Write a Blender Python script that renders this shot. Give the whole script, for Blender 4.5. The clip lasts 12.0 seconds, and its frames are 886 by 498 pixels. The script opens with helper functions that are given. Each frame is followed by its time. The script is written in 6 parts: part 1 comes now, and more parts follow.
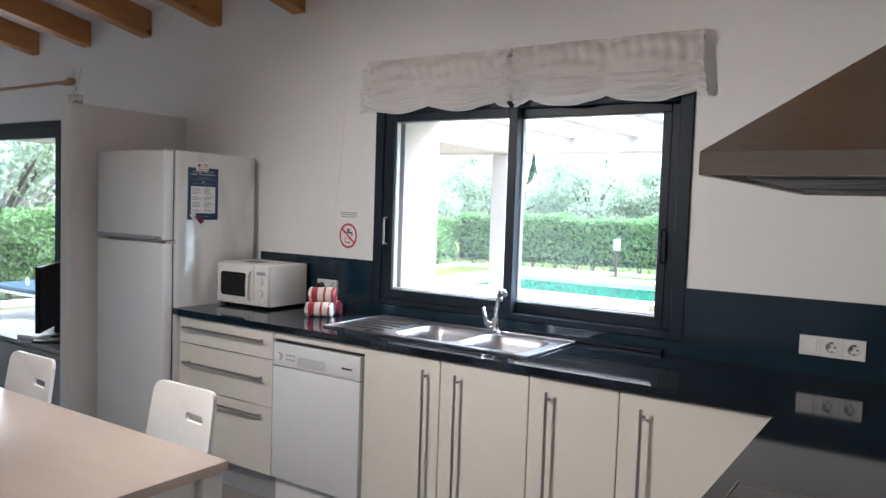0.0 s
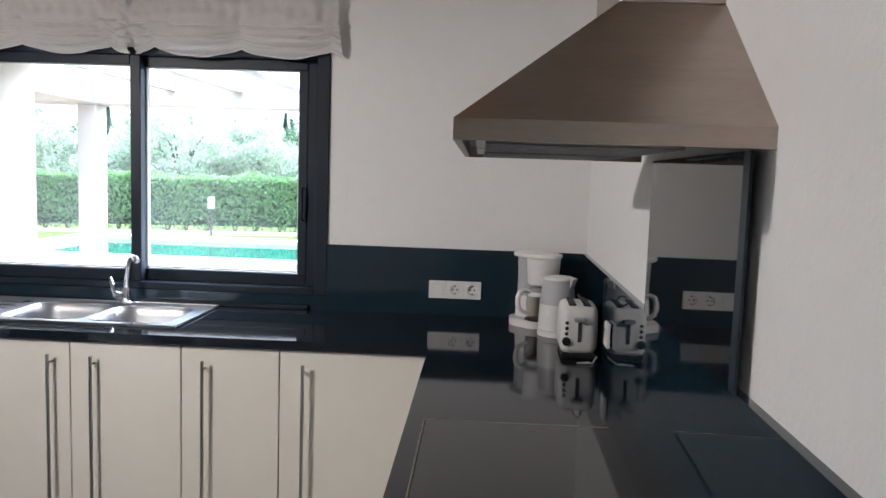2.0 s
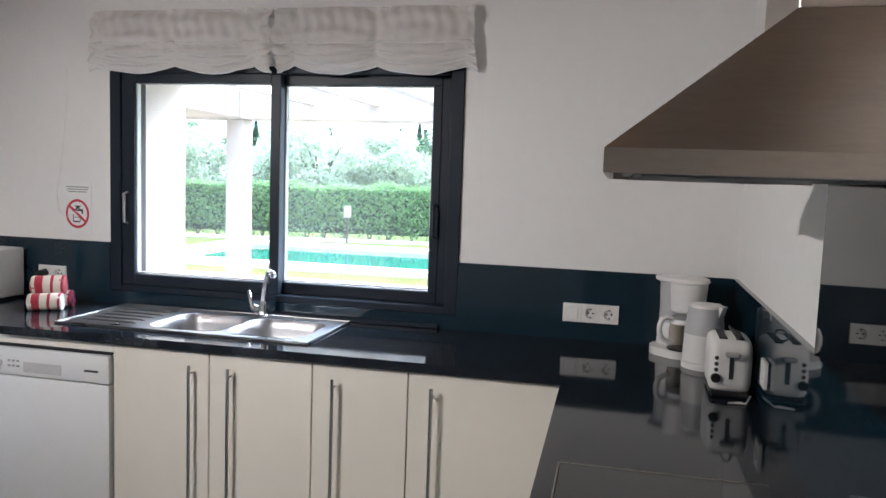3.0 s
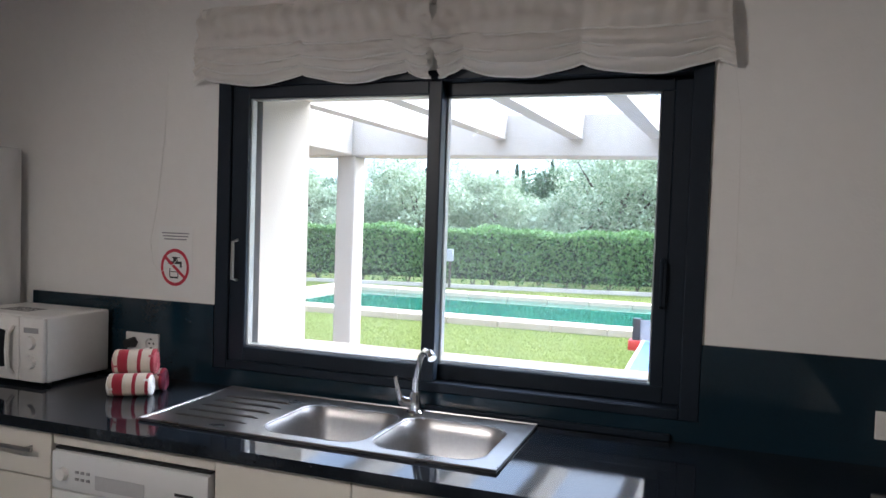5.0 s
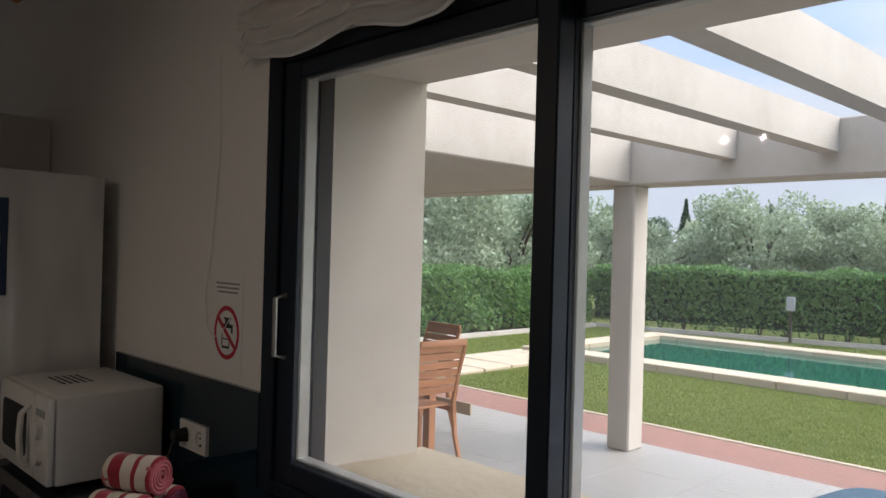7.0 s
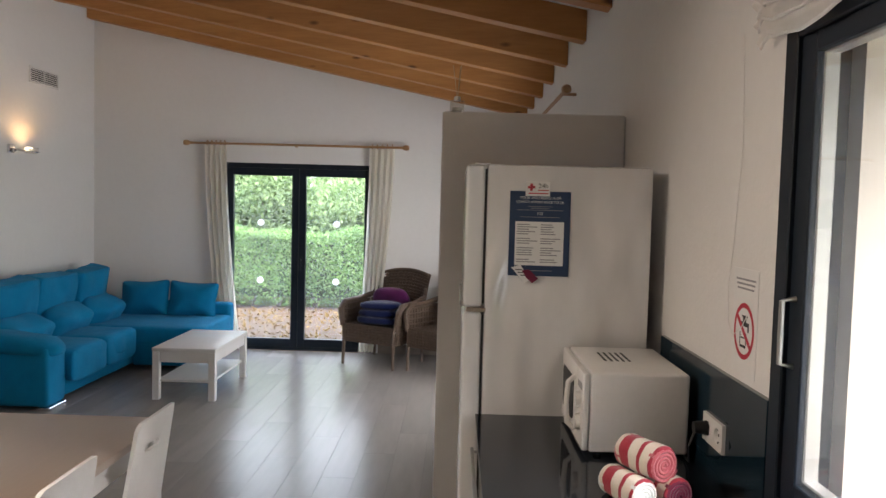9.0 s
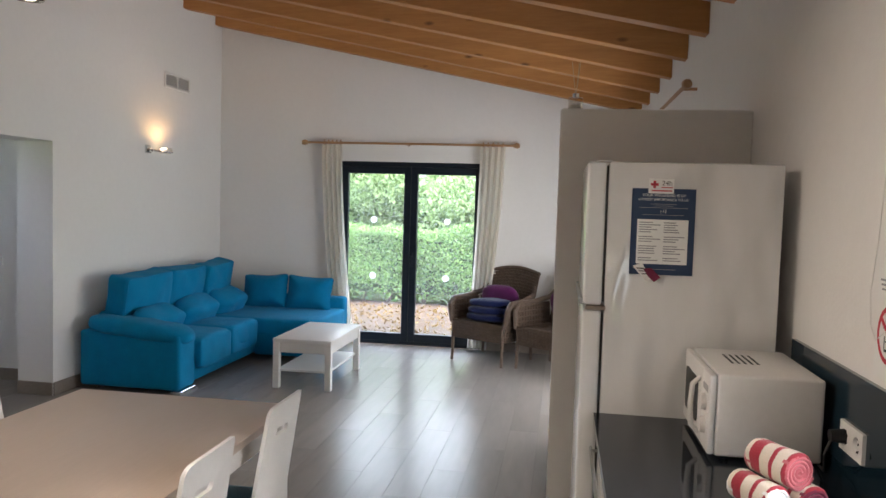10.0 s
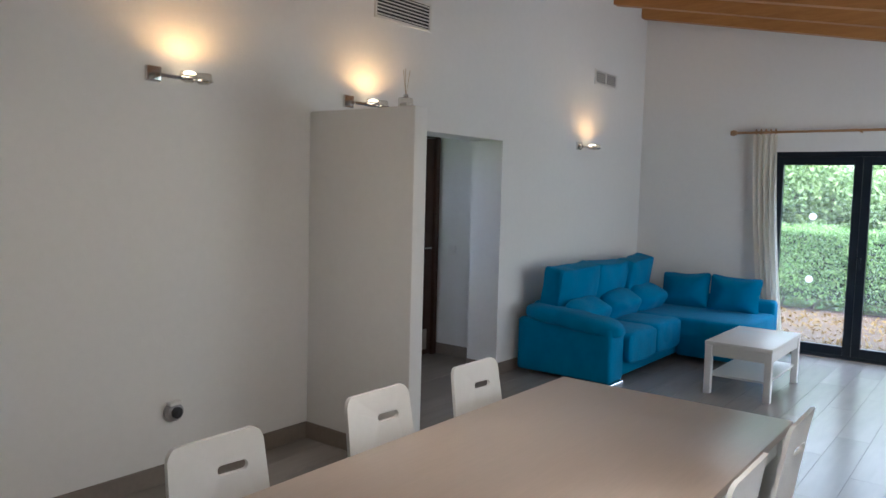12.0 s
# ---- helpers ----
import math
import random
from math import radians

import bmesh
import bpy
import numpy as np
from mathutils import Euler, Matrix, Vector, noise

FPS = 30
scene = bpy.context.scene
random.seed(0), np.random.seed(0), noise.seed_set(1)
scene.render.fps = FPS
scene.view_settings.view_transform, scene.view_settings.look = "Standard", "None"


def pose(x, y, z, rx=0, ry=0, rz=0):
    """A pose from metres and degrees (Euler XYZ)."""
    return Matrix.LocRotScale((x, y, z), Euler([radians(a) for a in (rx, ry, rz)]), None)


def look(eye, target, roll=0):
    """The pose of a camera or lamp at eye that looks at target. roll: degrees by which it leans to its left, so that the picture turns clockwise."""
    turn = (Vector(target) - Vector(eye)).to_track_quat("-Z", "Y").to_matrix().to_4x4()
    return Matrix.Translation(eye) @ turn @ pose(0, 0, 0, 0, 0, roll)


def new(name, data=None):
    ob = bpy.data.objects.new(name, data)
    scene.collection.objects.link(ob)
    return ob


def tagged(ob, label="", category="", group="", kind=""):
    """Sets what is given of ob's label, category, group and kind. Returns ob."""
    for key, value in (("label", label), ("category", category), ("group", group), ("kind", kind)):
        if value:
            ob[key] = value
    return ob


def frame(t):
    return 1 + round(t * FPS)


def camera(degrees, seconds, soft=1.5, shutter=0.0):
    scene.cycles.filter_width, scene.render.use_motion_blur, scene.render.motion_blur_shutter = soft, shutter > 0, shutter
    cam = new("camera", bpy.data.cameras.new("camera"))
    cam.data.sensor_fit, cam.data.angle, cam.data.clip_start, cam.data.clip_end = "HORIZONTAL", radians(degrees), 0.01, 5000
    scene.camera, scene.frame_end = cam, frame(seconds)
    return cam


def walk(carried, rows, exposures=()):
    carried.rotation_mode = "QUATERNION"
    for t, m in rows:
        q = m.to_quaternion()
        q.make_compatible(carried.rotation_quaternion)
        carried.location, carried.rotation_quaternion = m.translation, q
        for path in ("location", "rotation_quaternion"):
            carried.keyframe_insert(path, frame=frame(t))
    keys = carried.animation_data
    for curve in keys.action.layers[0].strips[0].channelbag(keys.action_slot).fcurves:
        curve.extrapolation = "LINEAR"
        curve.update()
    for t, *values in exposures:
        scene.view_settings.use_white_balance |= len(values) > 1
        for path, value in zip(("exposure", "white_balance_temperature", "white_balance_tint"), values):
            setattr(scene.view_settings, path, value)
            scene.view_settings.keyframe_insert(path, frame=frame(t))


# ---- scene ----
cam = camera(61.2, 12.0)
METRES, EYE, TILT, LEAN, TURN = 3.6, 1.49, 0.0, 0.0, 34.4
PATH = [
    (0, (0.338, 0.104, 1.469), (-0.769, 1.765, 1.354), 1.9),
    (0.5, (0.332, 0.088, 1.469), (-0.502, 1.901, 1.333), 1.9),
    (1, (0.196, 0.062, 1.455), (-0.308, 1.992, 1.302), 1.7),
    (1.5, (0.147, 0.06, 1.463), (-0.047, 2.043, 1.286), 1.9),
    (2, (0.109, 0.059, 1.469), (0.018, 2.048, 1.276), 1.9),
    (2.5, (0.124, 0.122, 1.491), (-0.098, 2.101, 1.306), 2.1),
    (3, (0.083, 0.166, 1.503), (-0.351, 2.11, 1.321), 2.0),
    (3.5, (-0.104, 0.263, 1.493), (-0.711, 2.16, 1.304), 2.0),
    (5.5, (-0.548, 1.282, 1.502), (-1.26, 3.15, 1.468), 1.8),
    (6, (-0.535, 1.626, 1.523), (-1.368, 3.444, 1.523), 1.8),
    (6.5, (-0.608, 1.968, 1.517), (-1.65, 3.675, 1.532), 1.7),
    (7, (-0.621, 2.244, 1.511), (-2.037, 3.655, 1.517), 1.6),
    (7.5, (-0.568, 2.447, 1.542), (-2.354, 3.347, 1.495), 1.8),
    (9.5, (-0.531, 2.5, 1.566), (-2.521, 2.33, 1.455), 1.6),
    (10, (-0.513, 2.453, 1.561), (-2.485, 2.142, 1.44), 1.7),
    (10.5, (-0.517, 2.417, 1.554), (-2.448, 1.917, 1.413), 1.7),
    (11, (-0.495, 2.371, 1.541), (-2.353, 1.649, 1.38), 1.7),
    (11.5, (-0.499, 2.274, 1.542), (-2.236, 1.298, 1.371), 1.6),
    (12, (-0.489, 2.018, 1.534), (-2.071, 0.805, 1.376), 1.5),
]
walk(cam, [(t, look(eye, target, roll)) for t, eye, target, roll in PATH],
     [(0.0, 4.1, 5300, 11), (2.5, 4.12, 5300, 11), (3.5, 4.05, 5250, 11), (5.5, 2.9, 5600, 13), (6.0, 2.5, 5800, 14), (6.5, 2.02, 6000, 13), (7.0, 1.75, 6200, 13), (7.5, 2.1, 6200, 14), (9.5, 4.02, 6300, 13), (10.5, 4.05, 5900, 11), (12.0, 3.82, 5600, 9)])

# ---- world, sun ----
world = bpy.data.worlds.new("world")
scene.world = world
world.use_nodes = True
wn, wl = world.node_tree.nodes, world.node_tree.links
sky = wn.new("ShaderNodeTexSky")
sky.sky_type, sky.sun_disc = 'NISHITA', False
sky.sun_elevation, sky.sun_rotation = radians(35), radians(48)
wtc = wn.new("ShaderNodeTexCoord")
wmap = wn.new("ShaderNodeMapping")
wmap.inputs["Scale"].default_value = (1, 1, 3)
cloud = wn.new("ShaderNodeTexNoise")
cloud.inputs["Scale"].default_value, cloud.inputs["Detail"].default_value = 2.2, 8
cramp = wn.new("ShaderNodeValToRGB")
cramp.color_ramp.elements[0].position, cramp.color_ramp.elements[1].position = 0.3, 0.54
wmix = wn.new("ShaderNodeMixRGB")
wmix.inputs[2].default_value = (4.3, 4.6, 5.1, 1)
wl.new(wtc.outputs["Generated"], wmap.inputs["Vector"])
wl.new(wmap.outputs["Vector"], cloud.inputs["Vector"])
wl.new(cloud.outputs["Fac"], cramp.inputs["Fac"])
wl.new(cramp.outputs["Color"], wmix.inputs[0])
wl.new(sky.outputs["Color"], wmix.inputs[1])
# an overcast sky is brightest overhead
wsep, wsq, wgrade, wmul = wn.new("ShaderNodeSeparateXYZ"), wn.new("ShaderNodeMath"), wn.new("ShaderNodeMapRange"), wn.new("ShaderNodeVectorMath")
wsq.operation, wmul.operation = 'POWER', 'SCALE'
wsq.inputs[1].default_value = 2.0
wgrade.inputs["To Min"].default_value, wgrade.inputs["To Max"].default_value = 0.38, 2.0
wl.new(wtc.outputs["Generated"], wsep.inputs[0])
wl.new(wsep.outputs["Z"], wsq.inputs[0])
wl.new(wsq.outputs[0], wgrade.inputs["Value"])
wl.new(wmix.outputs["Color"], wmul.inputs[0])
wl.new(wgrade.outputs[0], wmul.inputs["Scale"])
wl.new(wmul.outputs[0], wn["Background"].inputs["Color"])
wn["Background"].inputs["Strength"].default_value = 0.15
sun = new("sun", bpy.data.lights.new("sun", 'SUN'))
sun.data.energy, sun.data.angle, sun.data.color = 2.3, radians(55), (1.0, 0.95, 0.88)
sun.matrix_basis = look((0, 0, 20), (-math.sin(radians(48)) * 10, -math.cos(radians(48)) * 10, 20 - 7.0))

# area lamp added inside the terrace door to strengthen the daylight there
door_fill = new("terrace_daylight", bpy.data.lights.new("terrace_daylight", 'AREA'))
door_fill.data.shape, door_fill.data.size, door_fill.data.size_y = 'RECTANGLE', 2.1, 1.8
door_fill.data.energy, door_fill.data.color = 2.8, (1.0, 0.98, 0.95)
door_fill.matrix_basis = look((-6.34, 3.14, 1.05), (-6.34, 0, 0.9))

# ---- materials ----
def mat(name, c1, c2=None, rough=0.5, metal=0.0, scale=3.0, fine=60.0, stretch=(1, 1, 1), bump=0.0, bscale=150.0, spec=0.5, coat=0.0, sheen=0.0, rvar=0.08, trans=0.0):
    m = bpy.data.materials.new(name)
    m.use_nodes = True
    n, l = m.node_tree.nodes, m.node_tree.links
    p = n["Principled BSDF"]
    c2 = c2 or tuple(0.86 * v for v in c1)
    tc, info = n.new("ShaderNodeTexCoord"), n.new("ShaderNodeObjectInfo")
    off = n.new("ShaderNodeVectorMath")
    off.operation = 'MULTIPLY_ADD'
    off.inputs[1].default_value = stretch
    shift = n.new("ShaderNodeVectorMath")
    shift.operation = 'SCALE'
    shift.inputs[0].default_value = (17.0, 29.0, 11.0)
    l.new(info.outputs["Random"], shift.inputs["Scale"])
    l.new(tc.outputs["Object"], off.inputs[0])
    l.new(shift.outputs[0], off.inputs[2])
    big, small = n.new("ShaderNodeTexNoise"), n.new("ShaderNodeTexNoise")
    for node, s, d in ((big, scale, 5), (small, fine, 3)):
        node.inputs["Scale"].default_value, node.inputs["Detail"].default_value = s, d
        l.new(off.outputs[0], node.inputs["Vector"])
    add = n.new("ShaderNodeMath")
    add.operation = 'MULTIPLY_ADD'
    add.inputs[1].default_value = 0.4
    l.new(small.outputs["Fac"], add.inputs[0])
    sub = n.new("ShaderNodeMath")
    sub.operation = 'MULTIPLY'
    sub.inputs[1].default_value = 0.6
    l.new(big.outputs["Fac"], sub.inputs[0])
    l.new(sub.outputs[0], add.inputs[2])
    ramp = n.new("ShaderNodeValToRGB")
    ramp.color_ramp.elements[0].position, ramp.color_ramp.elements[1].position = 0.33, 0.67
    ramp.color_ramp.elements[0].color, ramp.color_ramp.elements[1].color = (*c2, 1), (*c1, 1)
    l.new(add.outputs[0], ramp.inputs["Fac"])
    l.new(ramp.outputs["Color"], p.inputs["Base Color"])
    rr = n.new("ShaderNodeMapRange")
    rr.inputs["To Min"].default_value, rr.inputs["To Max"].default_value = max(0.02, rough - rvar), min(1.0, rough + rvar)
    l.new(big.outputs["Fac"], rr.inputs["Value"])
    l.new(rr.outputs[0], p.inputs["Roughness"])
    p.inputs["Metallic"].default_value = metal
    p.inputs["Specular IOR Level"].default_value = spec
    p.inputs["Coat Weight"].default_value = coat
    p.inputs["Coat Roughness"].default_value = 0.02
    p.inputs["Sheen Weight"].default_value = sheen
    p.inputs["Transmission Weight"].default_value = trans
    if bump:
        bn, b = n.new("ShaderNodeTexNoise"), n.new("ShaderNodeBump")
        bn.inputs["Scale"].default_value, bn.inputs["Detail"].default_value = bscale, 4
        b.inputs["Strength"].default_value, b.inputs["Distance"].default_value = bump, 0.01
        l.new(off.outputs[0], bn.inputs["Vector"])
        l.new(bn.outputs["Fac"], b.inputs["Height"])
        l.new(b.outputs["Normal"], p.inputs["Normal"])
    return m


def knotted_wood(name, c1, c2, knot, stretch):
    """Planed softwood: long grain and dark knots."""
    m = mat(name, c1, c2, rough=0.5, scale=2.5, fine=14, stretch=stretch, bump=0.15, bscale=30)
    n, l = m.node_tree.nodes, m.node_tree.links
    tc, mp, v, r, mx = (n.new("ShaderNode" + k) for k in ("TexCoord", "Mapping", "TexVoronoi", "ValToRGB", "MixRGB"))
    mp.inputs["Scale"].default_value = (6, 2.6, 6)
    l.new(tc.outputs["Object"], mp.inputs["Vector"])
    l.new(mp.outputs[0], v.inputs["Vector"])
    v.inputs["Scale"].default_value = 1.0
    r.color_ramp.elements[0].position, r.color_ramp.elements[1].position = 0.06, 0.14
    r.color_ramp.elements[0].color, r.color_ramp.elements[1].color = (1, 1, 1, 1), (0, 0, 0, 1)
    l.new(v.outputs["Distance"], r.inputs["Fac"])
    p = n["Principled BSDF"]
    src = p.inputs["Base Color"].links[0].from_socket
    l.new(r.outputs["Color"], mx.inputs[0])
    l.new(src, mx.inputs[1])
    mx.inputs[2].default_value = (*knot, 1)
    l.new(mx.outputs[0], p.inputs["Base Color"])
    return m


def glass_mat(name, tint=(0.97, 0.985, 0.98), gloss=0.01, most=0.7, veil=0.0):
    m = bpy.data.materials.new(name)
    m.use_nodes = True
    n, l = m.node_tree.nodes, m.node_tree.links
    n.remove(n["Principled BSDF"])
    t, g, f, mx = n.new("ShaderNodeBsdfTransparent"), n.new("ShaderNodeBsdfGlossy"), n.new("ShaderNodeLayerWeight"), n.new("ShaderNodeMixShader")
    pw, ad = n.new("ShaderNodeMath"), n.new("ShaderNodeMath")
    pw.operation, ad.operation = 'POWER', 'MULTIPLY_ADD'
    pw.inputs[1].default_value, ad.inputs[1].default_value, ad.inputs[2].default_value = 4.0, most, 0.01
    t.inputs[0].default_value, g.inputs["Roughness"].default_value = (*tint, 1), gloss
    l.new(f.outputs["Facing"], pw.inputs[0])
    l.new(pw.outputs[0], ad.inputs[0])
    l.new(ad.outputs[0], mx.inputs[0])
    l.new(t.outputs[0], mx.inputs[1])
    l.new(g.outputs[0], mx.inputs[2])
    last = mx.outputs[0]
    if veil:
        # translucent veil, uneven in patches, that imitates the glare haze over the view
        tl, dm, nz, mr = (n.new("ShaderNode" + k) for k in ("BsdfTranslucent", "MixShader", "TexNoise", "MapRange"))
        tl.inputs["Color"].default_value = (0.9, 0.93, 0.95, 1)
        nz.inputs["Scale"].default_value, nz.inputs["Detail"].default_value = 3.0, 4
        mr.inputs["To Min"].default_value, mr.inputs["To Max"].default_value = veil * 0.5, veil * 1.5
        l.new(nz.outputs["Fac"], mr.inputs["Value"])
        l.new(mr.outputs[0], dm.inputs[0])
        l.new(last, dm.inputs[1])
        l.new(tl.outputs[0], dm.inputs[2])
        last = dm.outputs[0]
    l.new(last, n["Material Output"].inputs["Surface"])
    return m


def glow_mat(name, colour, power):
    m = mat(name, colour)
    p = m.node_tree.nodes["Principled BSDF"]
    p.inputs["Emission Color"].default_value, p.inputs["Emission Strength"].default_value = (*colour, 1), power
    return m


def fabric_mat(name, c1, c2, through_light=0.35, weave=500, sheen=0.2):
    m = mat(name, c1, c2, rough=0.9, scale=8, fine=220, bump=0.25, bscale=weave, sheen=sheen, spec=0.2)
    n, l = m.node_tree.nodes, m.node_tree.links
    if through_light:
        tl, mx = n.new("ShaderNodeBsdfTranslucent"), n.new("ShaderNodeMixShader")
        tl.inputs["Color"].default_value = (*c1, 1)
        mx.inputs[0].default_value = through_light
        l.new(n["Principled BSDF"].outputs[0], mx.inputs[1])
        l.new(tl.outputs[0], mx.inputs[2])
        l.new(mx.outputs[0], n["Material Output"].inputs["Surface"])
    return m


def leaf_mat(name, c1, c2):
    """Leaves: each one its own green, some light let through."""
    m = bpy.data.materials.new(name)
    m.use_nodes = True
    n, l = m.node_tree.nodes, m.node_tree.links
    p, g = n["Principled BSDF"], n.new("ShaderNodeNewGeometry")
    r, tl, mx = n.new("ShaderNodeValToRGB"), n.new("ShaderNodeBsdfTranslucent"), n.new("ShaderNodeMixShader")
    r.color_ramp.elements[0].color, r.color_ramp.elements[1].color = (*c1, 1), (*c2, 1)
    l.new(g.outputs["Random Per Island"], r.inputs["Fac"])
    l.new(r.outputs[0], p.inputs["Base Color"])
    l.new(r.outputs[0], tl.inputs["Color"])
    p.inputs["Roughness"].default_value, p.inputs["Specular IOR Level"].default_value = 0.6, 0.2
    mx.inputs[0].default_value = 0.35
    l.new(p.outputs[0], mx.inputs[1])
    l.new(tl.outputs[0], mx.inputs[2])
    l.new(mx.outputs[0], n["Material Output"].inputs["Surface"])
    return m


def random_tint(m, amount):
    """Each piece a little lighter or darker."""
    n, l = m.node_tree.nodes, m.node_tree.links
    p = n["Principled BSDF"]
    src = p.inputs["Base Color"].links[0].from_socket
    info, mr, hsv = n.new("ShaderNodeObjectInfo"), n.new("ShaderNodeMapRange"), n.new("ShaderNodeHueSaturation")
    mr.inputs["To Min"].default_value, mr.inputs["To Max"].default_value = 1 - amount, 1 + amount
    l.new(info.outputs["Random"], mr.inputs["Value"])
    l.new(mr.outputs[0], hsv.inputs["Value"])
    l.new(src, hsv.inputs["Color"])
    l.new(hsv.outputs[0], p.inputs["Base Color"])
    return m


M_WALL = mat("white_plaster", (0.82, 0.81, 0.795), (0.785, 0.775, 0.76), rough=0.85, scale=0.9, fine=25, bump=0.12, bscale=90, spec=0.25)
M_CEIL = mat("white_ceiling_plaster", (0.82, 0.81, 0.79), (0.78, 0.77, 0.75), rough=0.9, scale=1.2, fine=20, bump=0.1, bscale=60, spec=0.2)
M_TRIMBRN = mat("grey_brown_baseboard", (0.25, 0.21, 0.18), (0.2, 0.17, 0.145), rough=0.5, scale=4, fine=40)
M_FLOOR = random_tint(mat("grey_wood_look_tile", (0.32, 0.295, 0.275), (0.265, 0.245, 0.23), rough=0.26, scale=1.6, fine=9, stretch=(0.35, 2.2, 1), rvar=0.03, spec=0.6), 0.07)
M_GROUT = mat("grey_grout", (0.2, 0.18, 0.165), rough=0.9)
M_BEAM = knotted_wood("varnished_pine", (0.50, 0.235, 0.07), (0.38, 0.165, 0.045), (0.11, 0.04, 0.012), (5, 0.5, 5))
M_FRAME = mat("black_aluminium", (0.011, 0.018, 0.03), (0.008, 0.014, 0.023), rough=0.42, spec=0.3, scale=5, rvar=0.06)
M_GASKET = mat("grey_aluminium_edge", (0.42, 0.41, 0.39), (0.34, 0.33, 0.315), rough=0.35, metal=0.5)
M_GLASS = glass_mat("window_glass", (0.9, 0.91, 0.91), veil=0.018)
M_DOORGLASS = glass_mat("tinted_door_glass", (0.94, 0.95, 0.945), veil=0.03)
M_GRANITE = mat("black_polished_stone", (0.013, 0.017, 0.023), (0.007, 0.009, 0.013), rough=0.065, scale=60, fine=420, spec=0.38, rvar=0.015)
M_SPLASH = mat("dark_blue_black_splashback", (0.009, 0.024, 0.038), (0.007, 0.019, 0.03), rough=0.04, scale=4, fine=150, spec=0.55, coat=0.15, rvar=0.02)
M_PANEL = mat("black_glass_panel", (0.01, 0.0105, 0.012), (0.008, 0.0085, 0.0095), rough=0.025, spec=0.75, coat=0.1, rvar=0.005)
M_HOB = mat("black_hob_glass", (0.012, 0.012, 0.013), (0.01, 0.01, 0.011), rough=0.06, spec=0.6, rvar=0.02)
M_CAB = mat("cream_gloss_lacquer", (0.72, 0.69, 0.62), (0.69, 0.66, 0.59), rough=0.16, scale=1.5, fine=12, coat=0.3, spec=0.5, rvar=0.04)
M_WHITEAPP = mat("white_enamel", (0.74, 0.745, 0.75), (0.71, 0.715, 0.72), rough=0.22, scale=2, fine=15, bump=0.3, bscale=5, coat=0.25, rvar=0.05)
M_DENTED = mat("dented_white_enamel", (0.72, 0.72, 0.72), (0.68, 0.68, 0.68), rough=0.08, scale=2, fine=15, stretch=(1, 2.4, 1), bump=1.0, bscale=2.3, coat=1.0, spec=0.8, rvar=0.03)
for nd in M_DENTED.node_tree.nodes:
    if nd.bl_idname == "ShaderNodeBump":
        nd.inputs["Distance"].default_value = 0.09
        nd.inputs["Height"].links[0].from_node.inputs["Detail"].default_value = 1.0
M_WHITEPL = mat("white_plastic", (0.78, 0.77, 0.75), (0.73, 0.72, 0.7), rough=0.35, scale=9, fine=60)
M_GREYPL = mat("grey_plastic", (0.36, 0.36, 0.37), (0.3, 0.3, 0.31), rough=0.4)
M_PALEGREY = mat("pale_grey_plastic", (0.5, 0.5, 0.51), (0.45, 0.45, 0.46), rough=0.3)
M_BLACKPL = mat("black_plastic", (0.015, 0.015, 0.016), (0.01, 0.01, 0.011), rough=0.4)
M_STEEL = mat("brushed_steel", (0.46, 0.4, 0.34), (0.39, 0.335, 0.285), rough=0.3, metal=1.0, scale=3, fine=30, stretch=(1, 3, 5), rvar=0.06)
M_SINK = mat("satin_steel", (0.43, 0.43, 0.43), (0.36, 0.36, 0.365), rough=0.3, metal=1.0, scale=6, fine=80, rvar=0.08)
M_BOWL = mat("dull_steel_bowl", (0.42, 0.42, 0.425), (0.35, 0.35, 0.355), rough=0.36, metal=1.0, scale=7, fine=90, rvar=0.08)
M_CHROME = mat("chrome", (0.72, 0.72, 0.72), (0.66, 0.66, 0.66), rough=0.1, metal=1.0, rvar=0.04)
M_BLIND = fabric_mat("white_linen", (0.93, 0.905, 0.875), (0.87, 0.845, 0.815), 0.4)
M_HEM = fabric_mat("white_hem_tape", (0.97, 0.96, 0.945), (0.95, 0.94, 0.925), 0.25)
M_CURTAIN = fabric_mat("cream_curtain_cloth", (0.88, 0.85, 0.78), (0.83, 0.8, 0.72), 0.55)
M_SOFA = fabric_mat("blue_sofa_cloth", (0.003, 0.225, 0.44), (0.002, 0.17, 0.345), 0.0, 420, 0.04)
M_NAVY = fabric_mat("navy_cloth", (0.004, 0.012, 0.085), (0.003, 0.008, 0.05), 0.0)
M_PURPLE = fabric_mat("purple_cloth", (0.11, 0.012, 0.10), (0.07, 0.008, 0.065), 0.0)
M_TEALSEAT = fabric_mat("teal_seat_cloth", (0.01, 0.10, 0.17), (0.008, 0.08, 0.14), 0.0)
M_TABLE = mat("pale_wood_laminate", (0.55, 0.455, 0.385), (0.5, 0.41, 0.345), rough=0.3, scale=1.4, fine=16, stretch=(0.6, 7, 1), rvar=0.05)
M_WHITEWD = mat("white_painted_wood", (0.76, 0.75, 0.73), (0.72, 0.71, 0.69), rough=0.38, scale=4, fine=40, rvar=0.06)
M_RATTAN = mat("brown_rattan", (0.125, 0.085, 0.06), (0.055, 0.036, 0.024), rough=0.55, scale=30, fine=140, bump=0.6, bscale=120)
M_ROD = mat("turned_pine_rod", (0.42, 0.24, 0.11), (0.33, 0.18, 0.08), rough=0.45, scale=9, stretch=(6, 1, 6))
M_DARKDOOR = mat("dark_brown_door_wood", (0.06, 0.024, 0.013), (0.04, 0.015, 0.008), rough=0.4, scale=5, fine=40, stretch=(6, 6, 0.6))
